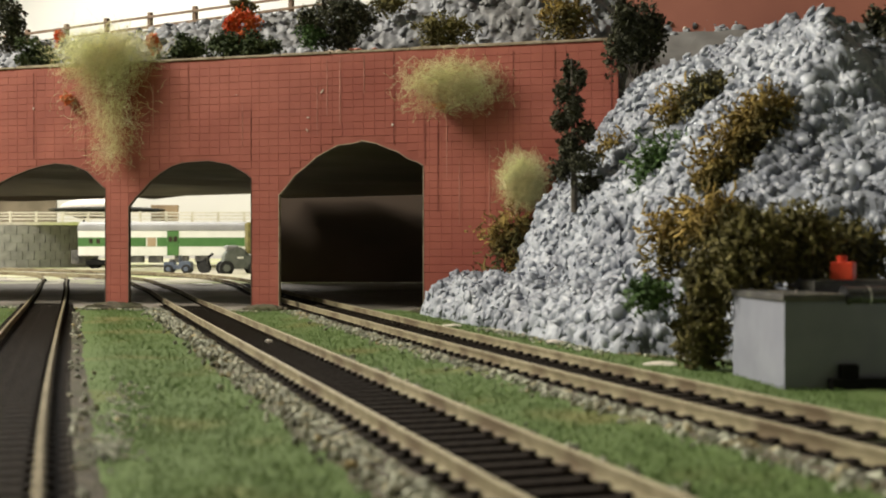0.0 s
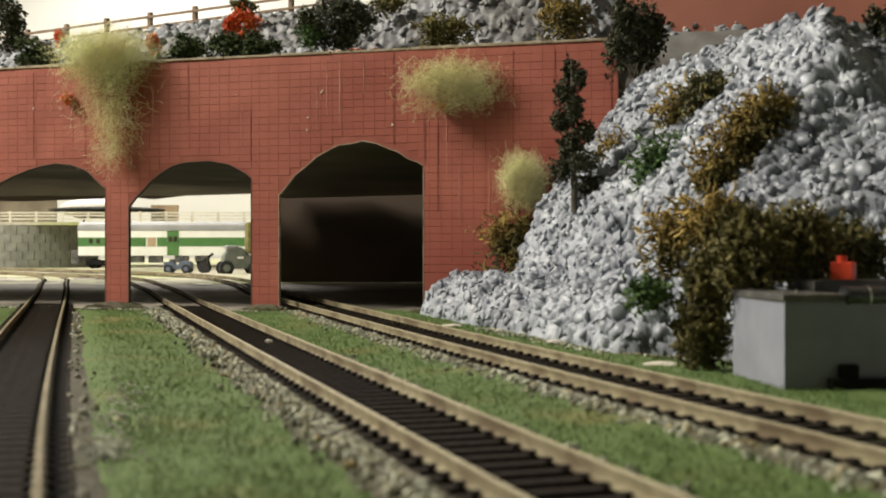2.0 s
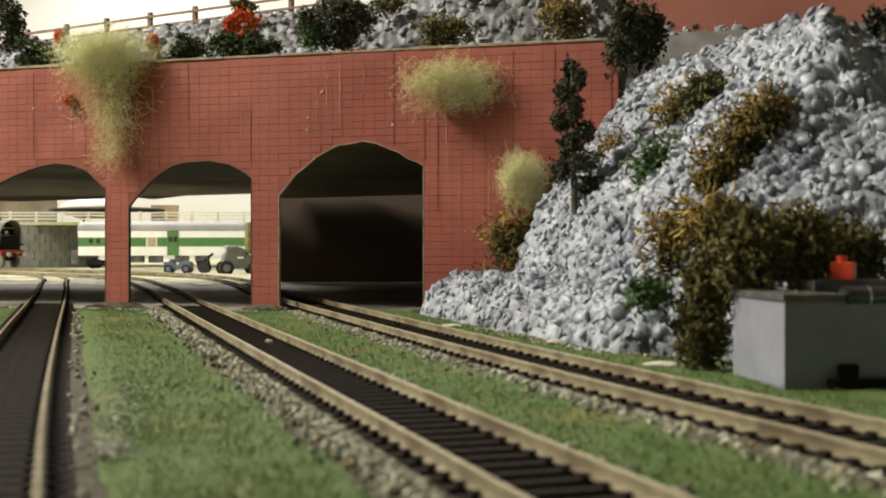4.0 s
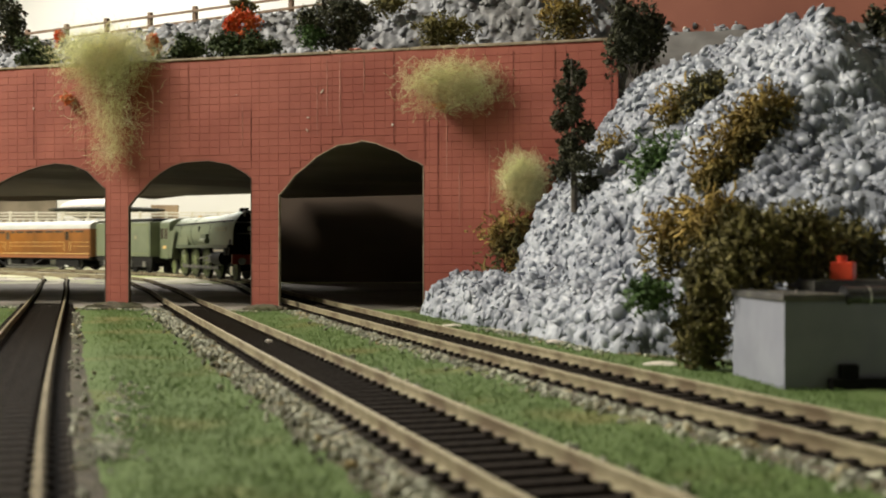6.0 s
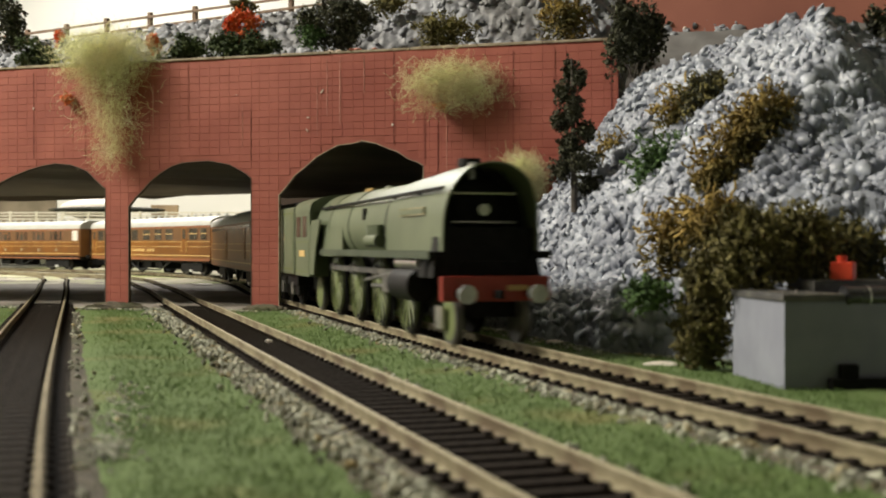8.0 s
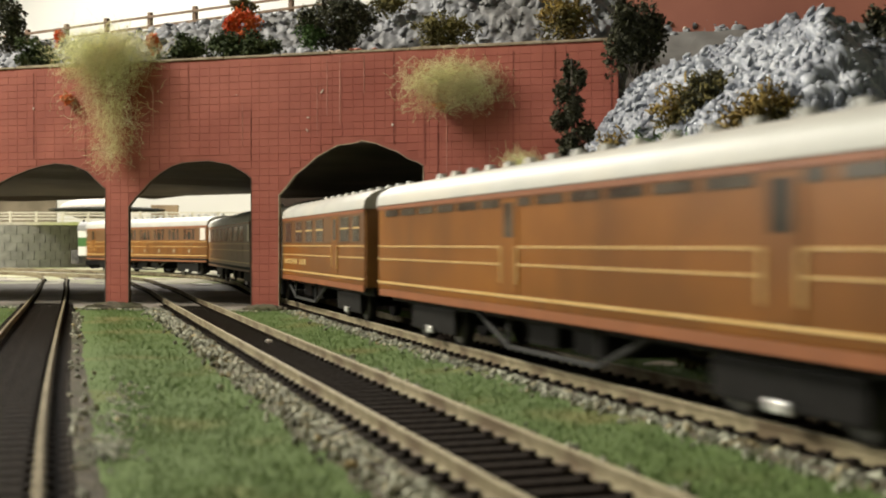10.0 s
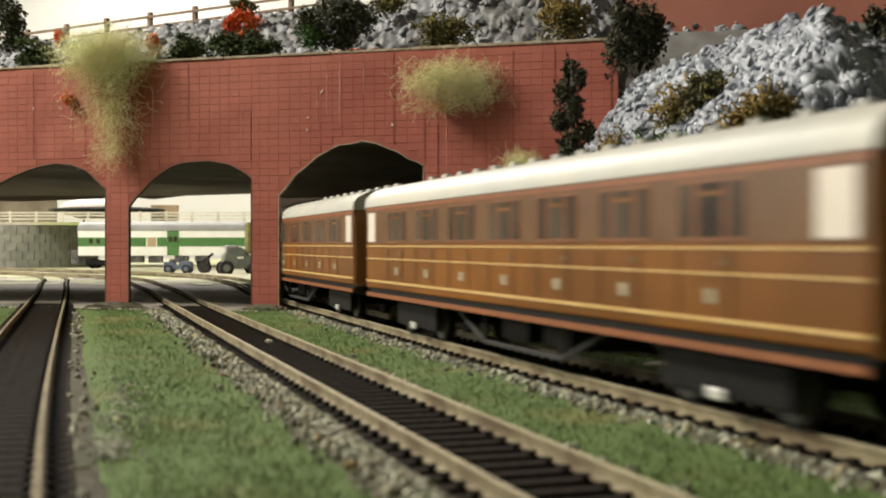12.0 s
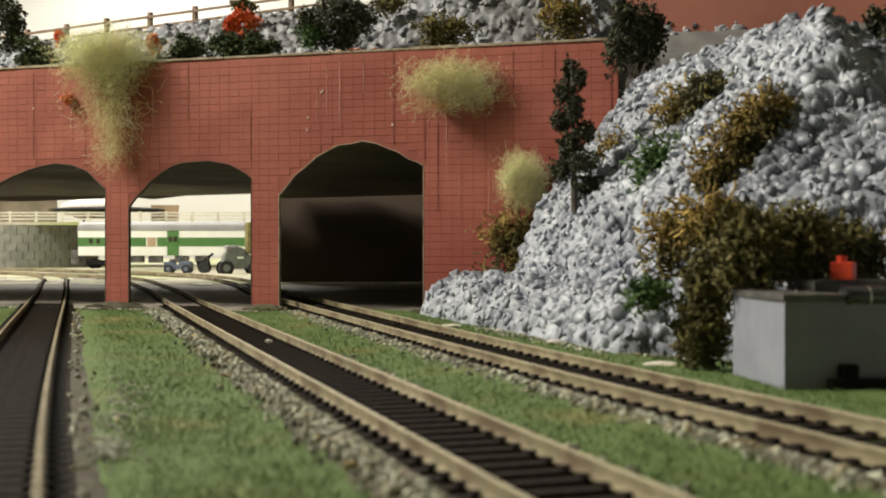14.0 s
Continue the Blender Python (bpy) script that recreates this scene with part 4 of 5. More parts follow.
# ---- loose ground cover ----
def ballast():
    rng = np.random.RandomState(13)
    shapes = stone_meshes()
    heap = empty("ballast_edge")
    tagged(heap, "loose grey-green ballast stones along the track edge", "ballast")
    protos = []
    for v, f in shapes:
        me = bpy.data.meshes.new("stone")
        me.from_pydata((v * S).tolist(), [], f.tolist())
        me.materials.append(STONE_P)
        protos.append(me)
    vs, fs, base, singles = [], [], 0, 0
    for line, side, top, n, y1, width in ((LINE_M, -1, RAIL_M, 2300, 570, 8.5), (LINE_R, -1, RAIL_R, 2000, 560, 7.0), (LINE_M, 1, RAIL_M, 260, 330, 4.0), (LINE_L, 1, RAIL_M, 130, 560, 5.0)):
        s_near, s_far = near(line, 110), near(line, y1)
        for i in range(n):
            s = s_near + (s_far - s_near) * rng.rand() ** 1.15
            off = side * (13.0 + abs(rng.normal()) * width * 0.5)
            p, d = line.at(s), line.way(s)
            q = p + np.array([-d[1], d[0]]) * off
            gone = (abs(off) - 13) / width
            size = rng.uniform(0.45, 1.5) * (1 - 0.3 * min(gone, 1))
            z = (top - 3.4) * (1 - min(gone, 1)) - 0.3 + 0.35 * size
            if size < 0.9 and rng.rand() < 0.3:
                continue
            k = rng.randint(6)
            if singles < 300 and size > 1.05 and p[1] < 330:
                singles += 1
                ob = new("stone", protos[k])
                ob.parent = heap
                ob.matrix_basis = Matrix.LocRotScale(Vector((q[0], q[1], z)) * S, Euler(rng.rand(3) * 6), (size, size * 0.9, size * 0.75))
            else:
                v, f = shapes[k]
                m = np.array(Euler(rng.rand(3) * 6).to_matrix())
                vs.append((v * size * (1, 0.9, 0.75)) @ m.T + (q[0], q[1], z))
                fs.append(f + base)
                base += len(v)
    for i in range(1500):
        x = rng.uniform(-190, 84) if i > 260 else rng.choice((-80, 0)) + rng.uniform(-12, 12)
        c, n = math.cos(radians(WALL_ROT)), math.sin(radians(WALL_ROT))
        y = rng.normal() * 3.5 - 2
        k, size = rng.randint(6), rng.uniform(0.3, 0.95)
        v, f = shapes[k]
        vs.append(v * size + (WALL_AT[0] + x * c - y * n, WALL_AT[1] + x * n + y * c, -0.5))
        fs.append(f + base)
        base += len(v)
    for i in range(420):
        q, p = rng.uniform(-75, 100), 1.5 - abs(rng.normal()) * 3.5
        k, size = rng.randint(6), rng.uniform(0.25, 0.9)
        p += 44 * float(sstep(20, 105, np.array(q)))
        v, f = shapes[k]
        vs.append(v * size + (FOOT.x + FE.x * q + FN.x * p, FOOT.y + FE.y * q + FN.y * p, 0.3))
        fs.append(f + base)
        base += len(v)
    for cx, cy, rx, ry, n in ((-53, 188, 2.2, 9, 150), (-60, 215, 2.5, 7, 60), (-66, 250, 2.0, 14, 60)):
        for i in range(n):
            k, size = rng.randint(6), rng.uniform(0.25, 0.75)
            v, f = shapes[k]
            y = rng.normal() * ry
            vs.append(v * size * (1, 1, 0.5) + (cx + rng.normal() * rx - 0.3 * y, cy + y, -0.2))
            fs.append(f + base)
            base += len(v)
    ob = from_arrays("gravel", np.concatenate(vs), np.concatenate(fs), STONE, heap)
    tagged(ob, kind="stuff")


def grass():
    rng = np.random.RandomState(17)
    n = 210000
    y = 115 + 470 * rng.rand(n) ** 1.7
    x = -190 + 300 * rng.rand(n) - 0.1 * y
    keep = np.ones(n, bool)
    g = x + 0.3156 * y
    mid = g - 61.1
    left = x + 0.30 * y + 14.5
    right = np.array([LINE_R.at(near(LINE_R, yy))[0] for yy in np.arange(100, 620, 10)])
    rt = x - np.interp(y, np.arange(100, 620, 10), right)
    keep &= (abs(mid) > 14.5) & (abs(left) > 16) & ((rt < -14.5) | (rt > 18))
    keep &= rng.rand(n) < np.where(mid < 0, np.clip((-mid - 17) / 12, 0.06, 1), 1)
    keep &= rng.rand(n) < np.where((rt < 0) & (mid > 0), np.clip((-rt - 16) / 9, 0.05, 1), 1)
    keep &= rng.rand(n) < np.where((left > 0) & (mid < 0), np.clip((left - 15) / 10, 0.08, 1), 1)
    keep &= (rt < 80) | (y < 300)
    keep &= fbm(x / 18, y / 18, 41) + 0.62 > -0.2 * rng.rand(n)
    keep &= (x - WALL_AT[0]) * 0.2827 + (y - WALL_AT[1]) * 0.9592 < -1
    x, y = x[keep], y[keep]
    n = len(x)
    base = np.stack([x, y, -1.0 + 0.9 * np.clip((x + 0.3156 * y - 82) / 18, 0, 1)], 1)
    a = rng.rand(n) * 6.28
    lean = rng.normal(size=(n, 2)) * 0.6
    h = rng.uniform(0.5, 1.3, n)
    w = np.stack([np.cos(a), np.sin(a), np.zeros(n)], 1) * rng.uniform(0.05, 0.11, (n, 1))
    tip = base + np.stack([lean[:, 0], lean[:, 1], h], 1)
    v = np.stack([base - w, base + w, tip + 0.3 * w, tip - 0.3 * w], 1).reshape(-1, 3)
    ob = from_arrays("grass_fibres", v, np.arange(n * 4).reshape(n, 4), GRASS)
    tagged(ob, "short green scatter grass with straw patches", "grass", kind="stuff")


def scraps():
    for at, r, label in (((-54.2, 371.9, 1.2), (1.2, 0.9, 0.6), "small white plaster crumb lying on the track"), ((-172.8, 860.0, 2.8), (9, 6, 0.35), "white paper scrap on the ground"), ((56.7, 310.0, 0.1), (5, 3, 0.9), "cream plaster flake at the foot of the rock"), ((20.4, 428.0, 0.3), (2.4, 1.4, 0.8), "cream plaster flake at the foot of the rock"), ((34.7, 375.0, 0.4), (3.2, 1.5, 1.0), "white plaster flake at the foot of the rock"), ((3.4, 455.0, 0.4), (4, 2.4, 0.6), "grey plaster flake at the foot of the rock")):
        bm = B()
        bmesh.ops.create_icosphere(bm, subdivisions=2, radius=1)
        rng = random.Random(int(r[0] * 10))
        for v in bm.verts:
            v.co = Vector((v.co.x * r[0], v.co.y * r[1], v.co.z * r[2])) * rng.uniform(0.8, 1.1)
        ob = part("plaster_scrap", bm, FROST)
        ob.matrix_world = pose(at[0] * S, at[1] * S, at[2] * S)
        tagged(ob, label, "scrap")


ballast()
grass()
scraps()


# ---- far side: coach, vehicles, viaduct ----
def baggage_car():
    c = empty("baggage_car", -290, 1302, 5.2, 0)
    tagged(c, "white and green baggage car with a grey roof, standing", "railway coach")
    h = 102
    part("body", box(B(), -h, h, -16, 16, 14, 41, 0.6), WHITE, c)
    part("roof", prism(B(), coach_shape(16.6, 41, 41.4, 50.5), -h - 0.4, h + 0.4, "x"), SILVER, c, "silver-grey curved roof", smooth=True)
    door = part("door", box(B(), -6.2, 6.2, -16.5, -16.1, 14.3, 40.5), CARGREEN, c, "green sliding door")
    for x in (-2.6, 2.6):
        part("pane", box(B(), x - 1.9, x + 1.9, -16.9, -16.5, 29, 34.5), GLASSY, door)
    for x0, x1 in ((-h + 0.3, -29), (-17, -6.4), (6.4, h - 0.3)):
        part("green_band", box(B(), x0, x1, -16.35, -16.05, 24, 33.5), CARGREEN, c)
    part("emblem", box(B(), -27.5, -18.5, -16.45, -16.05, 24, 33.5), TANBOX, c, "faded red and cream emblem panel")
    for x in (-88, -80, -66):
        part("window", box(B(), x - 2, x + 2, -16.6, -16.3, 27, 32), GLASSY, c)
    for sx in (-78, 78):
        bm = box(B(), sx - 17, sx + 17, -12, 12, 4, 9, 0.5)
        for x in (sx - 10, sx + 10):
            for y in (-8.5, 8.5):
                cyl(bm, (x, y, 5), "y", 5, 2.4, 18)
        part("bogie", bm, BLACK, c)
    bm = B()
    for x in (-40, -20, 8, 30):
        box(bm, x - 7, x + 7, -14, -4, 6.5, 13.8, 0.4)
    part("underframe_box", bm, DARKGREY, c)
    part("end_unit", box(B(), -h - 9, -h - 0.2, -11, 11, 5, 20, 0.8), DARKGREY, c)


def army_jeep():
    c = empty("jeep", *(-253.9, 1150.0, 3.5), 0)
    tagged(c, "small blue-grey plastic jeep", "jeep")
    bm = prism(B(), [(-13, 4), (-13, 11), (-4, 11), (-3, 8), (1, 8), (2, 12), (12, 11.4), (13, 9), (13, 4)], -6, 6)
    part("body", bm, ARMYBLUE, c)
    part("windscreen", box(B(), 1.4, 2.2, -5.6, 5.6, 12, 17.2, 0.2), ARMYBLUE, c)
    part("seat", box(B(), -8, -4.5, -5, 5, 8, 13.5, 0.5), DARKGREY, c)
    for x in (-8.5, 8.5):
        for y in (-6.4, 6.4):
            w = part("wheel", cyl(B(), (x, y, 4.3), "y", 4.3, 2.6, 22), TYRE, c, smooth=True)
            part("hub", cyl(B(), (x, y * 1.22, 4.3), "y", 2.2, 0.6, 16), ARMYBLUE, w, smooth=True)
    g = empty("field_gun", *(-228.9, 1150.0, 3.5), 0)
    tagged(g, "small black plastic wheeled gun carriage", "gun carriage")
    part("carriage", box(B(), -7, 5, -3, 3, 6, 12, 0.6), BLACK, g)
    part("barrel", rod(B(), (-2, 0, 11), (8, 0, 19), 1.2, 12), BLACK, g)
    part("shield", box(B(), 3, 3.8, -6, 6, 5, 17, 0.3), DARKGREY, g)
    for y in (-5, 5):
        part("wheel", cyl(B(), (0, y, 5.6), "y", 5.6, 2, 22), TYRE, g, smooth=True)


def army_truck():
    c = empty("army_truck", *(-191.9, 1130.0, 2.4), 20)
    tagged(c, "grey-green plastic army truck with a tall rear cover", "truck")
    bm = prism(B(), [(-16, 6), (-16, 16), (-14, 22), (-6, 26), (2, 26), (6, 20), (14, 18), (15, 6)], -9, 9)
    bmesh.ops.bevel(bm, geom=list(bm.edges), offset=1.2, segments=2, affect="EDGES")
    part("body", bm, ARMYGREY, c)
    part("cover", box(B(), 6, 22, -8.5, 8.5, 20, 50, 2.5), OLIVELEAF, c, "tall dark canvas cover")
    part("plate", box(B(), -4, 2, -9.4, -8.9, 15.5, 17.5), WHITE, c, "small white plate")
    part("bonnet", box(B(), -14, -2, -7, 7, 24, 28, 1.4), SILVER, c, "pale grey bonnet")
    for x in (-14, 13):
        for y in (-9, 9):
            w = part("wheel", cyl(B(), (x, y, 6.8), "y", 6.8, 4.2, 26), TYRE, c, smooth=True)
            part("hub", cyl(B(), (x, y * 1.26, 6.8), "y", 3.4, 0.8, 18), ARMYGREY, w, smooth=True)


def viaduct():
    v = empty("stone_viaduct")
    tagged(v, "grey stone block abutment carrying a pale deck", "viaduct")
    rng = random.Random(5)
    # rounded abutment of stone blocks
    cx, cy, r = -560.0, 1520.0, 118.0
    part("core", cyl(B(), (cx, cy, 28), "z", r - 2.4, 52, 48), STONEWALL, v, smooth=True)
    for row in range(5):
        z0 = 3 + row * 10.2
        for k in range(34):
            a0 = -2.8 + (k + 0.5 * (row % 2)) * 0.115
            a1 = a0 + 0.109
            pts = [(cx + rr * math.cos(a), cy + rr * math.sin(a)) for rr, a in ((r - 3, a0), (r, a0), (r, a1), (r - 3, a1))]
            q = [(x, y, z0) for x, y in pts] + [(x, y, z0 + 9.8) for x, y in pts]
            from_arrays("stone_block", q, [(0, 1, 2, 3), (7, 6, 5, 4), (0, 4, 5, 1), (1, 5, 6, 2), (2, 6, 7, 3), (3, 7, 4, 0)], STONEWALL, v)
    part("deck", box(B(), -1300, -60, 1425, 1640, 54.2, 58, 0.5), PALE, v, "pale sanded deck")
    part("pier", box(B(), -250, -60, 1440, 1600, 4, 54, 0.5), STONEWALL, v)
    f = empty("pale_fence", 0, 1428, 58)
    tagged(f, "cream plastic post and rail fence on the viaduct deck", "fence")
    for x in np.arange(-640, -60, 31.0):
        part("post", box(B(), x - 1.3, x + 1.3, -1.2, 1.2, 0, 12.5, 0.2), PALEFENCE, f)
    for h in (3.5, 7.5, 11):
        part("rail", box(B(), -650, -60, -2.0, -1.2, h - 0.8, h + 0.8, 0.15), PALEFENCE, f)


def saucer():
    s = empty("model_saucer", *(-438.0, 1560.0, 76.2), 0)
    tagged(s, "flat grey-green plastic disc-shaped model with a white dome", "model")
    bm = B()
    bmesh.ops.create_uvsphere(bm, u_segments=48, v_segments=16, radius=1, matrix=Matrix.Diagonal((76, 50, 4.2, 1)))
    part("hull", bm, SAUCER, s, smooth=True)
    bm = B()
    bmesh.ops.create_uvsphere(bm, u_segments=32, v_segments=16, radius=1, matrix=Matrix.Translation((-14, 4, 1.5)) @ Matrix.Diagonal((48, 36, 14, 1)))
    part("dome", bm, FROST, s, "white upper dome", smooth=True)
    bm = B()
    for x, y in ((-20, -20), (30, -15), (0, 28)):
        rod(bm, (x, y, -3), (x * 1.2, y * 1.2, -18.2), 1.4, 8)
    part("leg", bm, DARKGREY, s)
    t = empty("tan_board", -900, 1720, 58, 0)
    tagged(t, "plain tan board standing on the viaduct deck", "board")
    part("panel", box(B(), -420, 345, -3, 3, -4, 62, 0.5), CARD, t)
    b = empty("card_box", *(-369.0, 1590.0, 62.7), 8)
    tagged(b, "plain tan card box on the viaduct deck", "box")
    part("body", box(B(), -17, 17, -12, 12, 0, 19, 0.3), TANBOX, b)
    part("lid", box(B(), -17.4, 17.4, -12.4, 12.4, 19, 20.5, 0.2), TANBOX, b)


# ---- train ----
def coach_shape(w, z0, eave, top):
    pts = [(-w, z0), (-w, eave)]
    for i in range(1, 14):
        a = math.pi * i / 14
        pts.append((-math.cos(a) * w, eave + (top - eave) * math.sin(a) ** 0.75))
    return pts + [(w, eave), (w, z0)]


LEN = 247.0
TURNING = []                                  # wheels, their centres and radii
RODS = []                                     # rods that circle with the cranks
CORRIDOR = (-88, -59, -30, -1, 28, 57, 86)    # compartment centres
BRAKE = (-47, -19, 9, 37, 65, 93)
WIN = {
    "van": [],
    "buffet": [(x, 6.8) for x in (-99.5, -73.5, -48, -22, 3.5, 27, 49, 94)] + [(112, 5)],
    "corridor": [(x + d, w) for x in CORRIDOR for d, w in ((-7.4, 2.1), (0, 3.6), (7.4, 2.1))],
    "brake": [(x + d, w) for x in BRAKE for d, w in ((-7.4, 2.1), (0, 3.6), (7.4, 2.1))],
}
FROSTED = {"van": [], "buffet": [], "corridor": [-116.5, 116.5], "brake": [-68.5, 116.5]}


def coach(kind, label):
    c = empty("coach")
    tagged(c, label, "railway coach", group="coaches of the train")
    h, w = LEN / 2, 16.4
    lower = part("body", box(B(), -h, h, -w, w, 13, 38, 0.5), TEAK, c, "varnished teak lower panels")
    for sx in (-1, 1):
        part("end_panel", box(B(), sx * h - 0.4, sx * h + 0.4, -w + 0.6, w - 0.6, 12.5, 37.8, 0.2), TEAKEND, c, "brown coach end, light on it put into the colour")
        part("gangway", box(B(), sx * (h + 4) - 3.6, sx * (h + 4) + 3.6, -6, 6, 12, 37.5, 0.8), BLACK, c, "black corridor gangway")
    for sy in (-1, 1):
        y = sy * w
        a, b = (y, y + sy * 0.14) if sy > 0 else (y + sy * 0.14, y)
        if kind != "van":
            part("window_band", box(B(), -h + 0.6, h - 0.6, a, b, 26.9, 37.9), TEAKDARK, c, "darker upper panelling")
        part("cornice", box(B(), -h, h, a - 0.12, b + 0.12, 36.7, 37.9), SOLE, c, "red-brown cornice strip")
        for z, t in ((25.9, 0.17), (22.1, 0.17), (15.2, 0.3)):
            part("gold_line", box(B(), -h + 0.3, h - 0.3, a - 0.08, b + 0.08, z - t, z + t), GOLD, c, "thin gold lining")
        ya, yb = (b, b + 0.1) if sy > 0 else (a - 0.1, a)
        for x, ww in WIN[kind]:
            frame_ = part("window", box(B(), x - ww - 0.6, x + ww + 0.6, ya, yb, 27.0, 36.2), TEAKDARK if kind == "buffet" else SOLE, c, "brown window frame")
            part("pane", box(B(), x - ww, x + ww, ya - 0.06, yb + 0.06, 27.5, 35.8), GLASSY, frame_, "smoky window pane")
            if ww > 3.5 and (kind != "buffet" or x > 0):
                part("sash_bar", box(B(), x - ww, x + ww, ya - 0.12, yb + 0.12, 31.7 if kind == "buffet" else 33.8, 32.2 if kind == "buffet" else 34.4), GOLD if kind == "buffet" else TEAK, frame_)
        for x in FROSTED[kind]:
            part("frosted_window", box(B(), x - 4.2, x + 4.2, ya, yb + 0.05, 27.2, 36.2), FROST, c, "white frosted lavatory window")
        if kind == "van":
            for i in range(14):
                x = -108 + i * 16.6
                part("clerestory_pane", box(B(), x - 6.8, x + 6.8, ya, yb, 34.6, 36.4), GLASSY, c, "narrow grey top window")
            doors = (-14, 88)
        else:
            doors = {"buffet": (-116, 77), "corridor": (), "brake": (-106,)}[kind]
        for x in doors:
            d = part("door", box(B(), x - 5, x + 5, ya - 0.02, yb + 0.02, 15.8, 36.4), TEAK, c, "teak door")
            part("pane", box(B(), x - 2.8, x + 2.8, ya - 0.08, yb + 0.08, 28, 35.5), GLASSY, d)
            for x2 in (x - 4.6, x + 4.6):
                part("handle", box(B(), x2 - 0.3, x2 + 0.3, ya - 0.2, yb + 0.2, 18, 26), GOLD, d)
        if kind == "buffet":
            for i in range(9):
                x = -30 + i * 5.4 + (4 if i > 5 else 0)
                part("lettering_bar", box(B(), x - 1.7, x + 1.7, ya, yb, 18.2, 20.4), GOLD, c, "worn gilt lettering")
        elif kind != "van":
            for x in CORRIDOR if kind == "corridor" else BRAKE:
                part("crest", box(B(), x - 1.3, x + 1.3, ya, yb, 17.6, 19.8, 0.04), RAILTOP, c, "small faded gilt crest")
                for d in (-9.8, 5.4):
                    part("door_line", box(B(), x + d - 0.2, x + d + 0.2, ya, yb, 15.8, 25.4), TEAKDARK, c, "dark door joint")
                part("door_plate", box(B(), x + 2.6, x + 4.0, ya, yb, 23.4, 24.2), RAIL, c, "small gilt door plate")
        if kind in ("van", "buffet"):
            part("solebar", box(B(), -h + 1, h - 1, a, b, 11.2, 13.2), SOLE, c, "red-brown solebar")
        else:
            part("solebar", box(B(), -h + 1, h - 1, a - 0.1, b + 0.1, 10.4, 11.6), SOLE, c, "red-brown footboard")
            part("valance", box(B(), -h + 1, h - 1, sy * 15.4 - 0.4, sy * 15.4 + 0.4, 11.0, 13.2), BLACK, c)
        bm = B()
        for x0, z0, x1, z1 in ((-44, 10.4, -23, 3.4), (-23, 3.4, 23, 3.4), (23, 3.4, 44, 10.4)):
            rod(bm, (x0, sy * 13, z0), (x1, sy * 13, z1), 0.6, 6)
        for x in (-23, 23):
            rod(bm, (x, sy * 13, 3.4), (x, sy * 13, 11), 0.6, 6)
        part("truss_rod", bm, TYRE, c)
    roof = part("roof", prism(B(), coach_shape(w + 0.5, 38.0, 38.3, 45.5), -h - 0.8, h + 0.8, "x"), CREAM, c, "off-white curved roof", smooth=True)
    for x in np.arange(-112, 115, 14.0):
        part("vent", cyl(B(), (x, 2.0 if kind != "van" else 0, 46.2), "z", 2.1, 2.6, 12, 1.3), CREAM, roof, "small roof ventilator", smooth=True)
    part("underframe", box(B(), -h + 2, h - 2, -12.5, 12.5, 9.5, 13, 0.3), BLACK, c)
    bm = box(B(), -20, -3, -10, 10, 4.4, 9.5, 0.6)
    box(bm, 4, 19, -9.5, 9.5, 4.2, 9.5, 0.6)
    part("battery_box", bm, BLACK, c)
    for sx in (-1, 1):
        bg = part("bogie", box(box(B(), sx * 82 - 19, sx * 82 + 19, -12.6, -11.2, 2.9, 9.4, 0.4), sx * 82 - 19, sx * 82 + 19, 11.2, 12.6, 2.9, 9.4, 0.4), BLACK, c, "black bogie frame")
        for x in (-15, 15):
            bm = B()
            for y in (-8.4, 8.4):
                cyl(bm, (0, y, 0), "y", 6.2, 2.3, 24)
            cyl(bm, (0, 0, 0), "y", 1, 18, 10)
            ws = part("wheelset", bm, BLACK, bg, smooth=True)
            TURNING.append((ws, (sx * 82 + x, 0, 6.2), 6.2))
            for y in (-9.7, 9.7):
                part("tyre_face", cyl(B(), (sx * 82 + x, y, 6.2), "y", 5.4, 0.3, 24), DARKGREY, bg, "dark grey wheel face", smooth=True)
        # small bright plates imitate the lamp's glints on the wheel rims
        for y in (-13.2, 13.2):
            part("wheel_glint", box(B(), sx * 82 - 2.4, sx * 82 + 2.4, y - 0.4, y + 0.4, 2.6, 4.4, 0.3), GLINT, bg, "bright plate standing in for a wheel glint")
        part("buffer", cyl(cyl(B(), (sx * (h + 3), -8.5, 12.2), "x", 1.8, 5, 14), (sx * (h + 3), 8.5, 12.2), "x", 1.8, 5, 14), BLACK, c, smooth=True)
        part("coupling", box(B(), sx * (h + 4) - 4.5, sx * (h + 4) + 4.5, -1.5, 1.5, 6.8, 8.2, 0.2), BLACK, c)
    return c


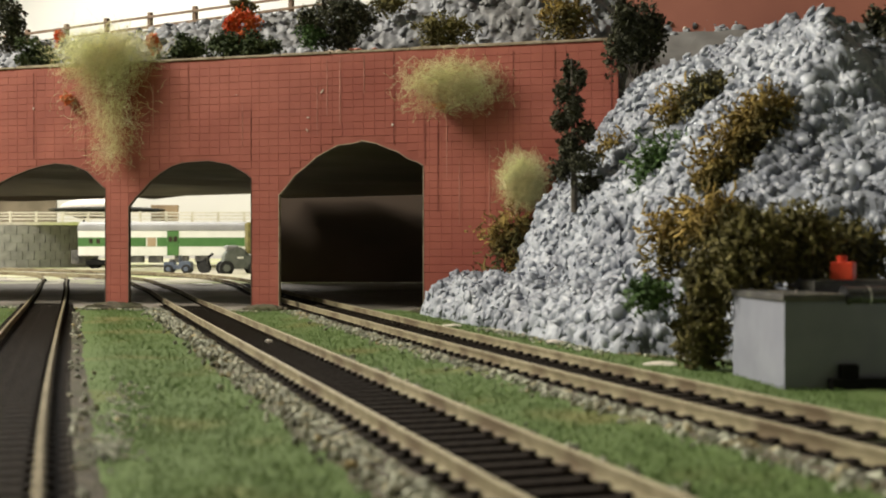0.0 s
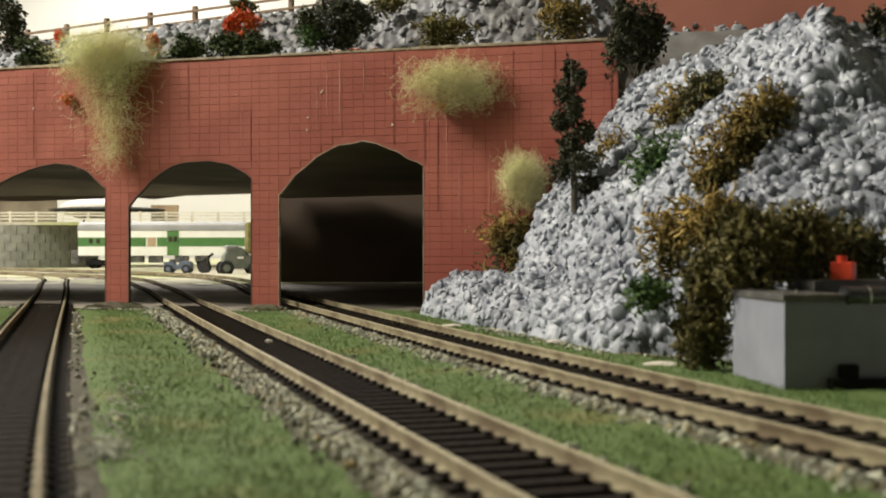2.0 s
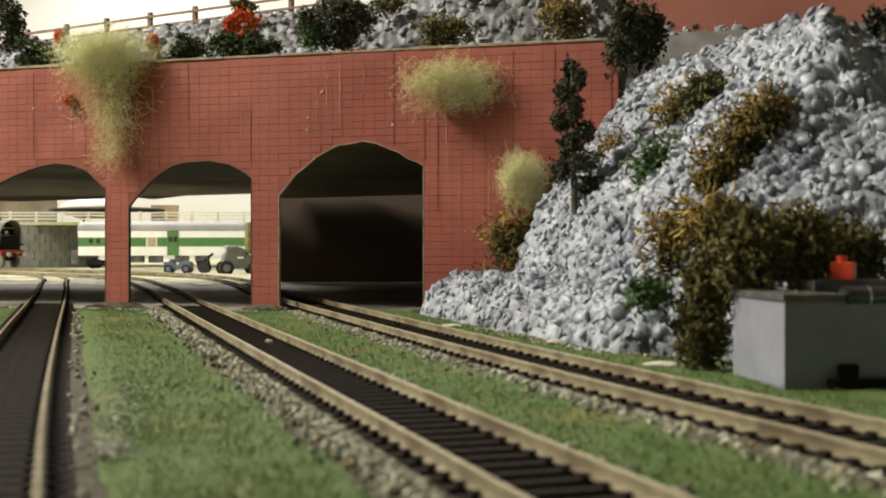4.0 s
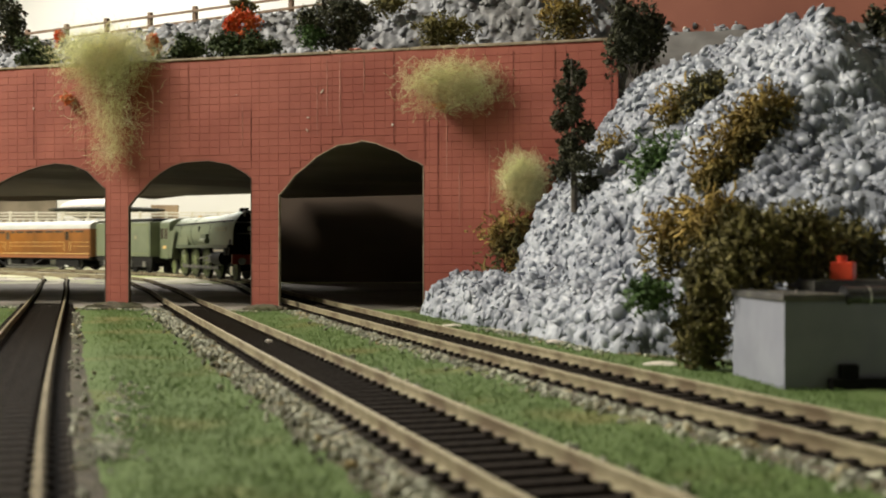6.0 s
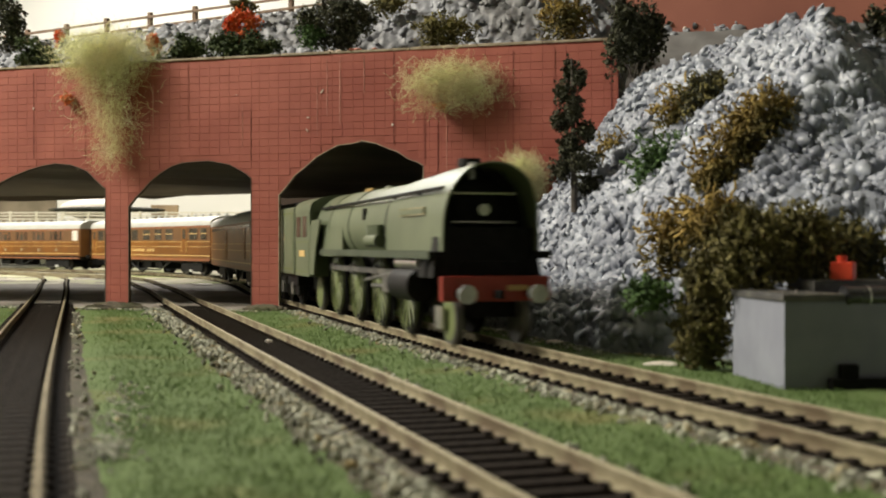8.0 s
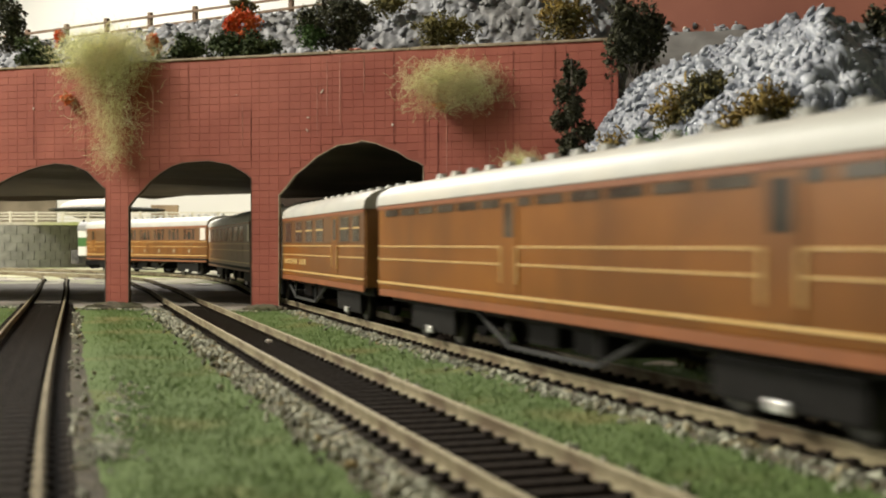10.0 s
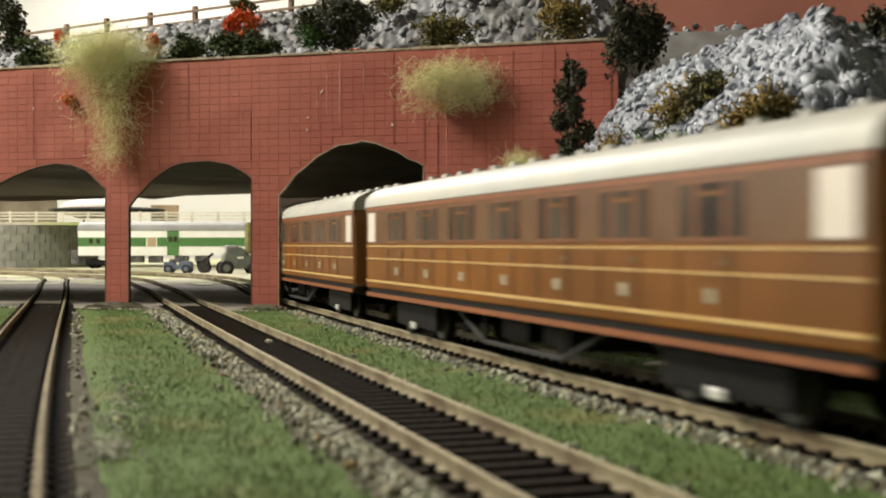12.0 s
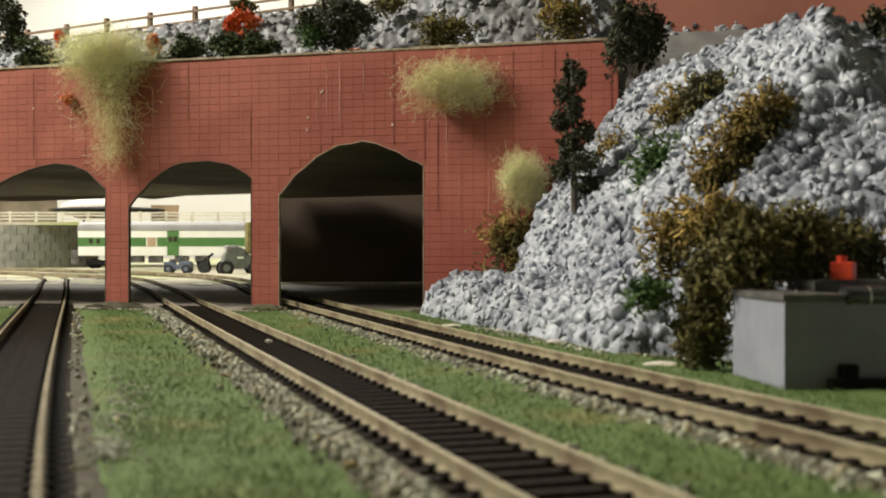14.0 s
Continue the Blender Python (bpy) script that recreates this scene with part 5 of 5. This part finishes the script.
def loco():
    c = empty("steam_locomotive")
    tagged(c, "apple-green steam locomotive with black front and red buffer beam", "locomotive")
    # boiler and firebox barrel
    bm = B()
    for x0, x1, r0, r1, z0 in ((-178, -118, 13.4, 13.2, 33), (-118, -58, 13.2, 13.0, 33)):
        bmesh.ops.create_cone(bm, cap_ends=True, segments=56, radius1=r0, radius2=r1, depth=x1 - x0, matrix=Matrix.LocRotScale(((x0 + x1) / 2, 0, z0), Vector((1, 0, 0)).to_track_quat("Z", "Y"), None))
    part("boiler", bm, GREEN, c, smooth=True)
    part("firebox", prism(B(), [(-13.1, 22), (-13.35, 33), (13.35, 33), (13.1, 22)], -178, -128.5, "x"), GREEN, c)
    # sheet casing round the smokebox, swept up to the chimney
    bm = B()
    rings = []
    for x, k in ((-64, 0.0), (-52, 0.25), (-40, 0.5), (-26, 0.8), (-1, 1.0)):
        half = [(-13.3 - 0.3 * k, 24.7), (-13.35 - 0.2 * k, 28), (-13.35, 33)]
        for i in range(1, 11):
            a = math.pi / 2 * i / 10
            half.append((-13.35 * math.cos(a) ** 0.9, 33 + (13.4 + 1.9 * k) * math.sin(a)))
        pts = half + [(-a, z) for a, z in half[-2::-1]]
        rings.append([bm.verts.new((x + (max(z - 33, 0) * 0.22 - 2.5) * k, a, z)) for a, z in pts])
    for p, q in zip(rings, rings[1:]):
        for i in range(len(p) - 1):
            bm.faces.new((p[i], p[i + 1], q[i + 1], q[i]))
    bmesh.ops.recalc_face_normals(bm, faces=bm.faces)
    bmesh.ops.solidify(bm, geom=list(bm.faces), thickness=0.5)
    part("smokebox_casing", bm, GREEN, c, "green sheet casing sweeping to the front", smooth=True, sharp=50)
    for x in (-64.5, -118, -151):
        part("boiler_band", cyl(B(), (x, 0, 33), "x", 13.5, 0.9 if x > -70 else 0.5, 56), BLACK if x > -70 else BANDGREEN, c, "dark lining band", smooth=True)
    for x in (-137, -141, -145):
        part("safety_valve", cyl(B(), (x, 0, 46.6), "z", 0.8, 1.6, 12), GOLD, c, "small brass safety valve", smooth=True)
    for sy in (-1, 1):
        for x in (-30, -58, -90, -122, -154):
            part("handrail_knob", rod(B(), (x, sy * 11.6, 40.6), (x, sy * 12.7, 41.0), 0.5, 8), BLACK, c, smooth=True)
        for x in (-64, -98, -131):
            part("sand_pipe", rod(B(), (x, sy * 11.5, 22), (x - 3, sy * 10, 3), 0.4, 6), BLACK, c)
        part("plate_edge", box(B(), -150, -4, sy * 17.05 - 0.12, sy * 17.05 + 0.12, 22.6, 24.7), BANDGREEN, c, "dark green running plate edge")
        part("handrail", rod(B(), (-170, sy * 12.2, 40.4), (-6, sy * 12.7, 41.4), 0.55, 6), BLACK, c)
        part("nameplate", box(B(), -46, -20, sy * 13.6 - 0.2, sy * 13.6 + 0.2, 34.6, 36.8), TAN, c, "gilt-edged nameplate")
        part("nameplate_field", box(B(), -45.4, -20.6, sy * 13.7 - 0.2, sy * 13.7 + 0.2, 35.0, 36.4), GREEN, c)
        part("washout_plug", box(B(), -96, -93.6, sy * 12.9 - 0.6, sy * 12.9 + 0.6, 34.5, 38.5, 0.3), BLACK, c)
        bm = cyl(B(), (-74, sy * 14.6, 27.6), "x", 2.0, 15, 16)
        for x in (-79, -74, -69):
            cyl(bm, (x, sy * 14.4, 30.4), "z", 1.5, 4.4, 12)
        part("pump", bm, GREEN, c, "green lubricator and pump fittings", smooth=True)
        part("running_plate", box(B(), -150, -4, sy * 14.8 - 2.2, sy * 14.8 + 2.2, 23.4, 24.6, 0.2), BLACK, c)
        bm = prism(B(), [(-179, 14.5), (-179, 30), (-174, 36), (-157, 36), (-166, 24.6), (-170, 14.5)], sy * 15.6 - 0.3, sy * 15.6 + 0.3)
        part("cab_apron", bm, GREEN, c, "green sloping cab front sheet")
        part("cylinder", cyl(B(), (-31, sy * 14.2, 15.2), "x", 4.6, 22, 24), BLACK, c, smooth=True)
        part("valve_chest", cyl(B(), (-31, sy * 14.6, 21.2), "x", 1.7, 24, 18), STEEL, c, "bright steel valve chest", smooth=True)
        bm = rod(B(), (-31, sy * 14.6, 14.2), (-76, sy * 14.6, 13.4), 0.7, 8)
        rod(bm, (-42, sy * 15, 18.5), (-84, sy * 15, 15), 0.6, 8)
        box(bm, -60, -52, sy * 14.6 - 1, sy * 14.6 + 1, 12, 17.5, 0.3)
        part("piston_rod", bm, DARKGREY, c, "dark steel slide bar and piston rod")
        bm = box(B(), -149.5, -47, sy * 12.4 - 0.4, sy * 12.4 + 0.4, -0.9, 0.9)
        for x in (-48, -81.5, -115, -148.5):
            cyl(bm, (x, sy * 12.2, 0), "y", 1.7, 1.6, 12)
        RODS.append((part("coupling_rod", bm, DARKGREY, c, "dark steel coupling rod"), sy))
        for i, x in enumerate((-48, -81.5, -115, -148.5)):
            wh = part("driving_wheel", cyl(B(), (0, sy * 9.4, 0), "y", 12.2, 2.0, 36), BLACK, c, smooth=True)
            TURNING.append((wh, (x, 0, 12.2), 12.2))
            bm = B()
            for k in range(14):
                a = k * math.tau / 14
                rod(bm, (0, sy * 10.5, 0), (10.4 * math.cos(a), sy * 10.5, 10.4 * math.sin(a)), 0.55, 5)
            cyl(bm, (0, sy * 10.6, 0), "y", 2.6, 1.0, 16)
            part("spoke", bm, WHEELGREEN, wh, "green spokes and hub")
            bm = B()
            bmesh.ops.create_cone(bm, cap_ends=False, segments=36, radius1=11.6, radius2=11.6, depth=1.0, matrix=Matrix.LocRotScale((0, sy * 10.4, 0), Vector((0, 1, 0)).to_track_quat("Z", "Y"), None))
            bmesh.ops.create_cone(bm, cap_ends=False, segments=36, radius1=9.9, radius2=9.9, depth=1.0, matrix=Matrix.LocRotScale((0, sy * 10.4, 0), Vector((0, 1, 0)).to_track_quat("Z", "Y"), None))
            part("rim", bm, WHEELGREEN, wh, "green wheel rim", smooth=True)
        for x, r in ((-8, 6.6), (-184, 7.4)):
            wh = part("carrying_wheel", cyl(B(), (0, sy * 9.2, 0), "y", r, 2.0, 30), DARKGREY, c, smooth=True)
            TURNING.append((wh, (x, 0, r), r))
            part("rim", cyl(B(), (0, sy * 10.3, 0), "y", r * 0.86, 0.4, 30), WHEELGREEN, wh, "green wheel disc", smooth=True)
        bf = part("buffer", cyl(B(), (2.5, sy * 9.7, 13.7), "x", 1.6, 6, 18), BLACK, c, smooth=True)
        part("buffer_head", cyl(B(), (6.0, sy * 9.7, 13.7), "x", 2.45, 1.0, 28), BUFFERMETAL, bf, "pale metal buffer head", smooth=True)
        part("front_step", box(B(), -14, -8, sy * 12 - 0.4, sy * 12 + 0.4, 4, 10), STEEL, c, "bright guard iron")
    part("frame", box(B(), -210, -6, -8, 8, 7, 22, 0.3), BLACK, c)
    bm = prism(B(), [(-15.2, 17.6), (-14.7, 22.5), (-13.9, 25.5), (-13.2, 31), (13.2, 31), (13.9, 25.5), (14.7, 22.5), (15.2, 17.6)], -12.5, -6.5, "x")
    prism(bm, [(-15.8, 17.6), (-15.2, 23.2), (15.2, 23.2), (15.8, 17.6)], -34, -12.4, "x")
    part("front_platform", bm, BLACK, c, "black front platform")
    beam = part("buffer_beam", box(B(), -1.5, 0.6, -14.9, 14.9, 11.6, 18.2, 0.2), BUFFERRED, c, "red buffer beam")
    part("number_bar", box(B(), 0.62, 0.8, 3, 9, 14.4, 15.8), GOLD, beam)
    part("coupling_hook", box(B(), 0.6, 5, -0.8, 0.8, 12.4, 14.6, 0.3), BLACK, c)
    # smokebox front, door, rails, lamp, chimney
    bm = prism(B(), [(-13.4, 25), (-13, 34), (-12.2, 39), (-9.8, 43), (-6, 46.4), (6, 46.4), (9.8, 43), (12.2, 39), (13, 34), (13.4, 25)], -40, -14, "x")
    part("smokebox", bm, BLACK, c, "black smokebox front", smooth=True)
    bm = B()
    bmesh.ops.create_uvsphere(bm, u_segments=40, v_segments=16, radius=1, matrix=Matrix.Translation((-14, 0, 37)) @ Matrix.Diagonal((1.8, 8.5, 8.5, 1)))
    part("smokebox_door", bm, BLACK, c, smooth=True)
    for z in (32.4, 40.2):
        part("front_rail", rod(B(), (-9.6, -9, z), (-9.6, 9, z), 0.33, 8), STEEL, c, "bright handrail")
    part("lamp_disc", cyl(B(), (-9.4, 0, 35.8), "x", 1.6, 0.8, 26), WHITE, c, "white head lamp disc", smooth=True)
    bm = cyl(B(), (-22, 0, 48), "z", 3.6, 4.6, 24, 3.2)
    part("chimney", bm, BLACK, c, "black chimney", smooth=True)
    part("whistle", cyl(B(), (-12.4, -2.5, 46.4), "z", 0.9, 4.5, 14), STEEL, c, "bright whistle", smooth=True)
    bm = B()
    bmesh.ops.create_uvsphere(bm, u_segments=24, v_segments=12, radius=1, matrix=Matrix.Translation((-112, 0, 45.6)) @ Matrix.Diagonal((2.6, 2.0, 1.5, 1)))
    part("dome", bm, GREEN, c, smooth=True)
    # cab
    for sy in (-1, 1):
        bm = prism(B(), [(-210, 13.5), (-210, 40), (-178, 40), (-176, 32), (-178, 13.5)], sy * 15.6 - 0.4, sy * 15.6 + 0.4)
        side = part("cab_side", bm, GREEN, c)
        for x in (-202, -188):
            part("cab_window", box(B(), x - 4.5, x + 4.5, sy * 15.9 - 0.3, sy * 15.9 + 0.3, 29.5, 38), GLASSY, side)
        for x0, x1, z0, z1 in ((-208.5, -179.5, 27.2, 27.6), (-208.5, -179.5, 15.2, 15.6), (-208.5, -208.1, 15.4, 27.4), (-179.9, -179.5, 15.4, 27.4)):
            part("lining", box(B(), x0, x1, sy * 16.0 - 0.1, sy * 16.0 + 0.1, z0, z1), WHEELGREEN, side, "pale green lining")
        part("number_bar", box(B(), -200, -188, sy * 16.0 - 0.2, sy * 16.0 + 0.2, 21.5, 24), GOLD, side, "worn gilt figures")
    part("cab_front", box(B(), -179, -178, -15, 15, 13.5, 41, 0.2), GREEN, c)
    part("cab_roof", prism(B(), coach_shape(15.9, 39.8, 40.2, 46.6), -212, -177, "x"), GREEN, c, "dull green cab roof", smooth=True)
    return c


def tender():
    c = empty("tender")
    tagged(c, "apple-green eight-wheeled locomotive tender", "tender")
    tank = part("tank", box(B(), -53, 53, -15.8, 15.8, 13.5, 42.5, 0.7), GREEN, c)
    part("coal_space", box(B(), -40, 50, -11, 11, 42.4, 45.4, 1.5), BLACK, c, "dark coal load")
    part("frame", box(B(), -53, 53, -14, 14, 8.5, 13.5, 0.3), BLACK, c)
    for sy in (-1, 1):
        y = sy * 15.85
        for x0, x1, z0, z1 in ((-50, 50, 39.6, 40.2), (-50, 50, 15.6, 16.2), (-50.3, -49.7, 16, 40), (49.7, 50.3, 16, 40)):
            part("lining", box(B(), x0, x1, y - 0.12, y + 0.12, z0, z1), WHEELGREEN, tank, "pale green lining")
        for x in (-27, -9, 9, 27):
            part("letter_bar", box(B(), x - 1.4, x + 1.4, y - 0.15, y + 0.15, 28, 31.2), TAN, tank, "worn gilt letter")
        part("axle_frame", box(B(), -51, 51, sy * 12.6 - 0.6, sy * 12.6 + 0.6, 4.5, 12, 0.3), BLACK, c)
        for x in (-39, -13, 13, 39):
            TURNING.append((part("wheel", cyl(B(), (0, sy * 9.2, 0), "y", 7, 2, 26), BLACK, c, smooth=True), (x, 0, 7), 7))
            part("axle_box", box(B(), x - 2.6, x + 2.6, sy * 13.4 - 0.8, sy * 13.4 + 0.8, 4.6, 10, 0.4), DARKGREY, c)
    part("drawbar", box(B(), 53, 64, -2, 2, 10, 12), BLACK, c)
    return c


baggage_car()
army_jeep()
army_truck()
viaduct()
saucer()


def motions():
    # the locomotive's front along its line: about 276 mm a second, with slight unevenness of the motor
    t = np.arange(0, 14.001, 0.1)
    wave = np.interp(t, np.arange(0, 14.01, 0.5), (13.5, 11.2, 9.1, 7.1, 5.3, 3.7, 2.2, 0.8, -0.4, -1.4, -2.7, -5.8, -11.6, -16.9, -17.5, -14.4, -8.5, -7.6, -8.3, -3.6, 1.6, 3.7, 2.9, 3.1, 5.3, 6.4, 6.9, 11.1, 18.3))
    run = near(LINE_R, 592.83) -1901.5 + 272.77 * t + np.convolve(np.r_[[wave[0]] * 3, wave, [wave[-1]] * 3], np.ones(7) / 7, "valid")
    big = SIZE[0] = 1.0566
    cars = [(loco(), 3, -45, -150), (tender(), -264, 39, -39)]
    for i, (k, l) in enumerate((("van", "varnished teak luggage van with a white roof"), ("buffet", "varnished teak buffet coach with gilt lettering and a white roof"),
                                ("corridor", "varnished teak corridor coach with frosted end windows"), ("brake", "varnished teak brake coach at the tail of the train"))):
        cars.append((coach(k, l), -334.6 - LEN / 2 - i * 268, 82, -82))
    for ob, back, a, b in cars:
        rows = []
        for i in range(0, 141, 2):
            s = run[i] + back * big
            pa, pb = LINE_R.at(s + a * big), LINE_R.at(s + b * big)
            za, zb = float(rise(pa[1])), float(rise(pb[1]))
            d = (pa - pb) / np.hypot(*(pa - pb))
            o = pb - d * b * big
            z = RAIL_R + 0.07 + zb + (za - zb) * (-b) / (a - b)
            rows.append((i / 10, pose(o[0] * S, o[1] * S, z * S, 0, 0, math.degrees(math.atan2(d[1], d[0])))))
        walk(ob, rows)
    # wheels roll, and the coupling rods circle with them
    fine = np.linspace(0, 14, 441)
    gone = np.interp(fine, t, run) - run[0]
    for ob, at, r in TURNING:
        walk(ob, [(float(u), pose(at[0] * S * big, at[1] * S * big, at[2] * S * big, 0, math.degrees(g / r / big) % 360, 0)) for u, g in zip(fine, gone)])
    for ob, sy in RODS:
        walk(ob, [(float(u), pose(6 * math.cos(-g / 12.2 / big + sy) * S * big, 0, (12.2 + 6 * math.sin(-g / 12.2 / big + sy)) * S * big)) for u, g in zip(fine, gone)])


motions()
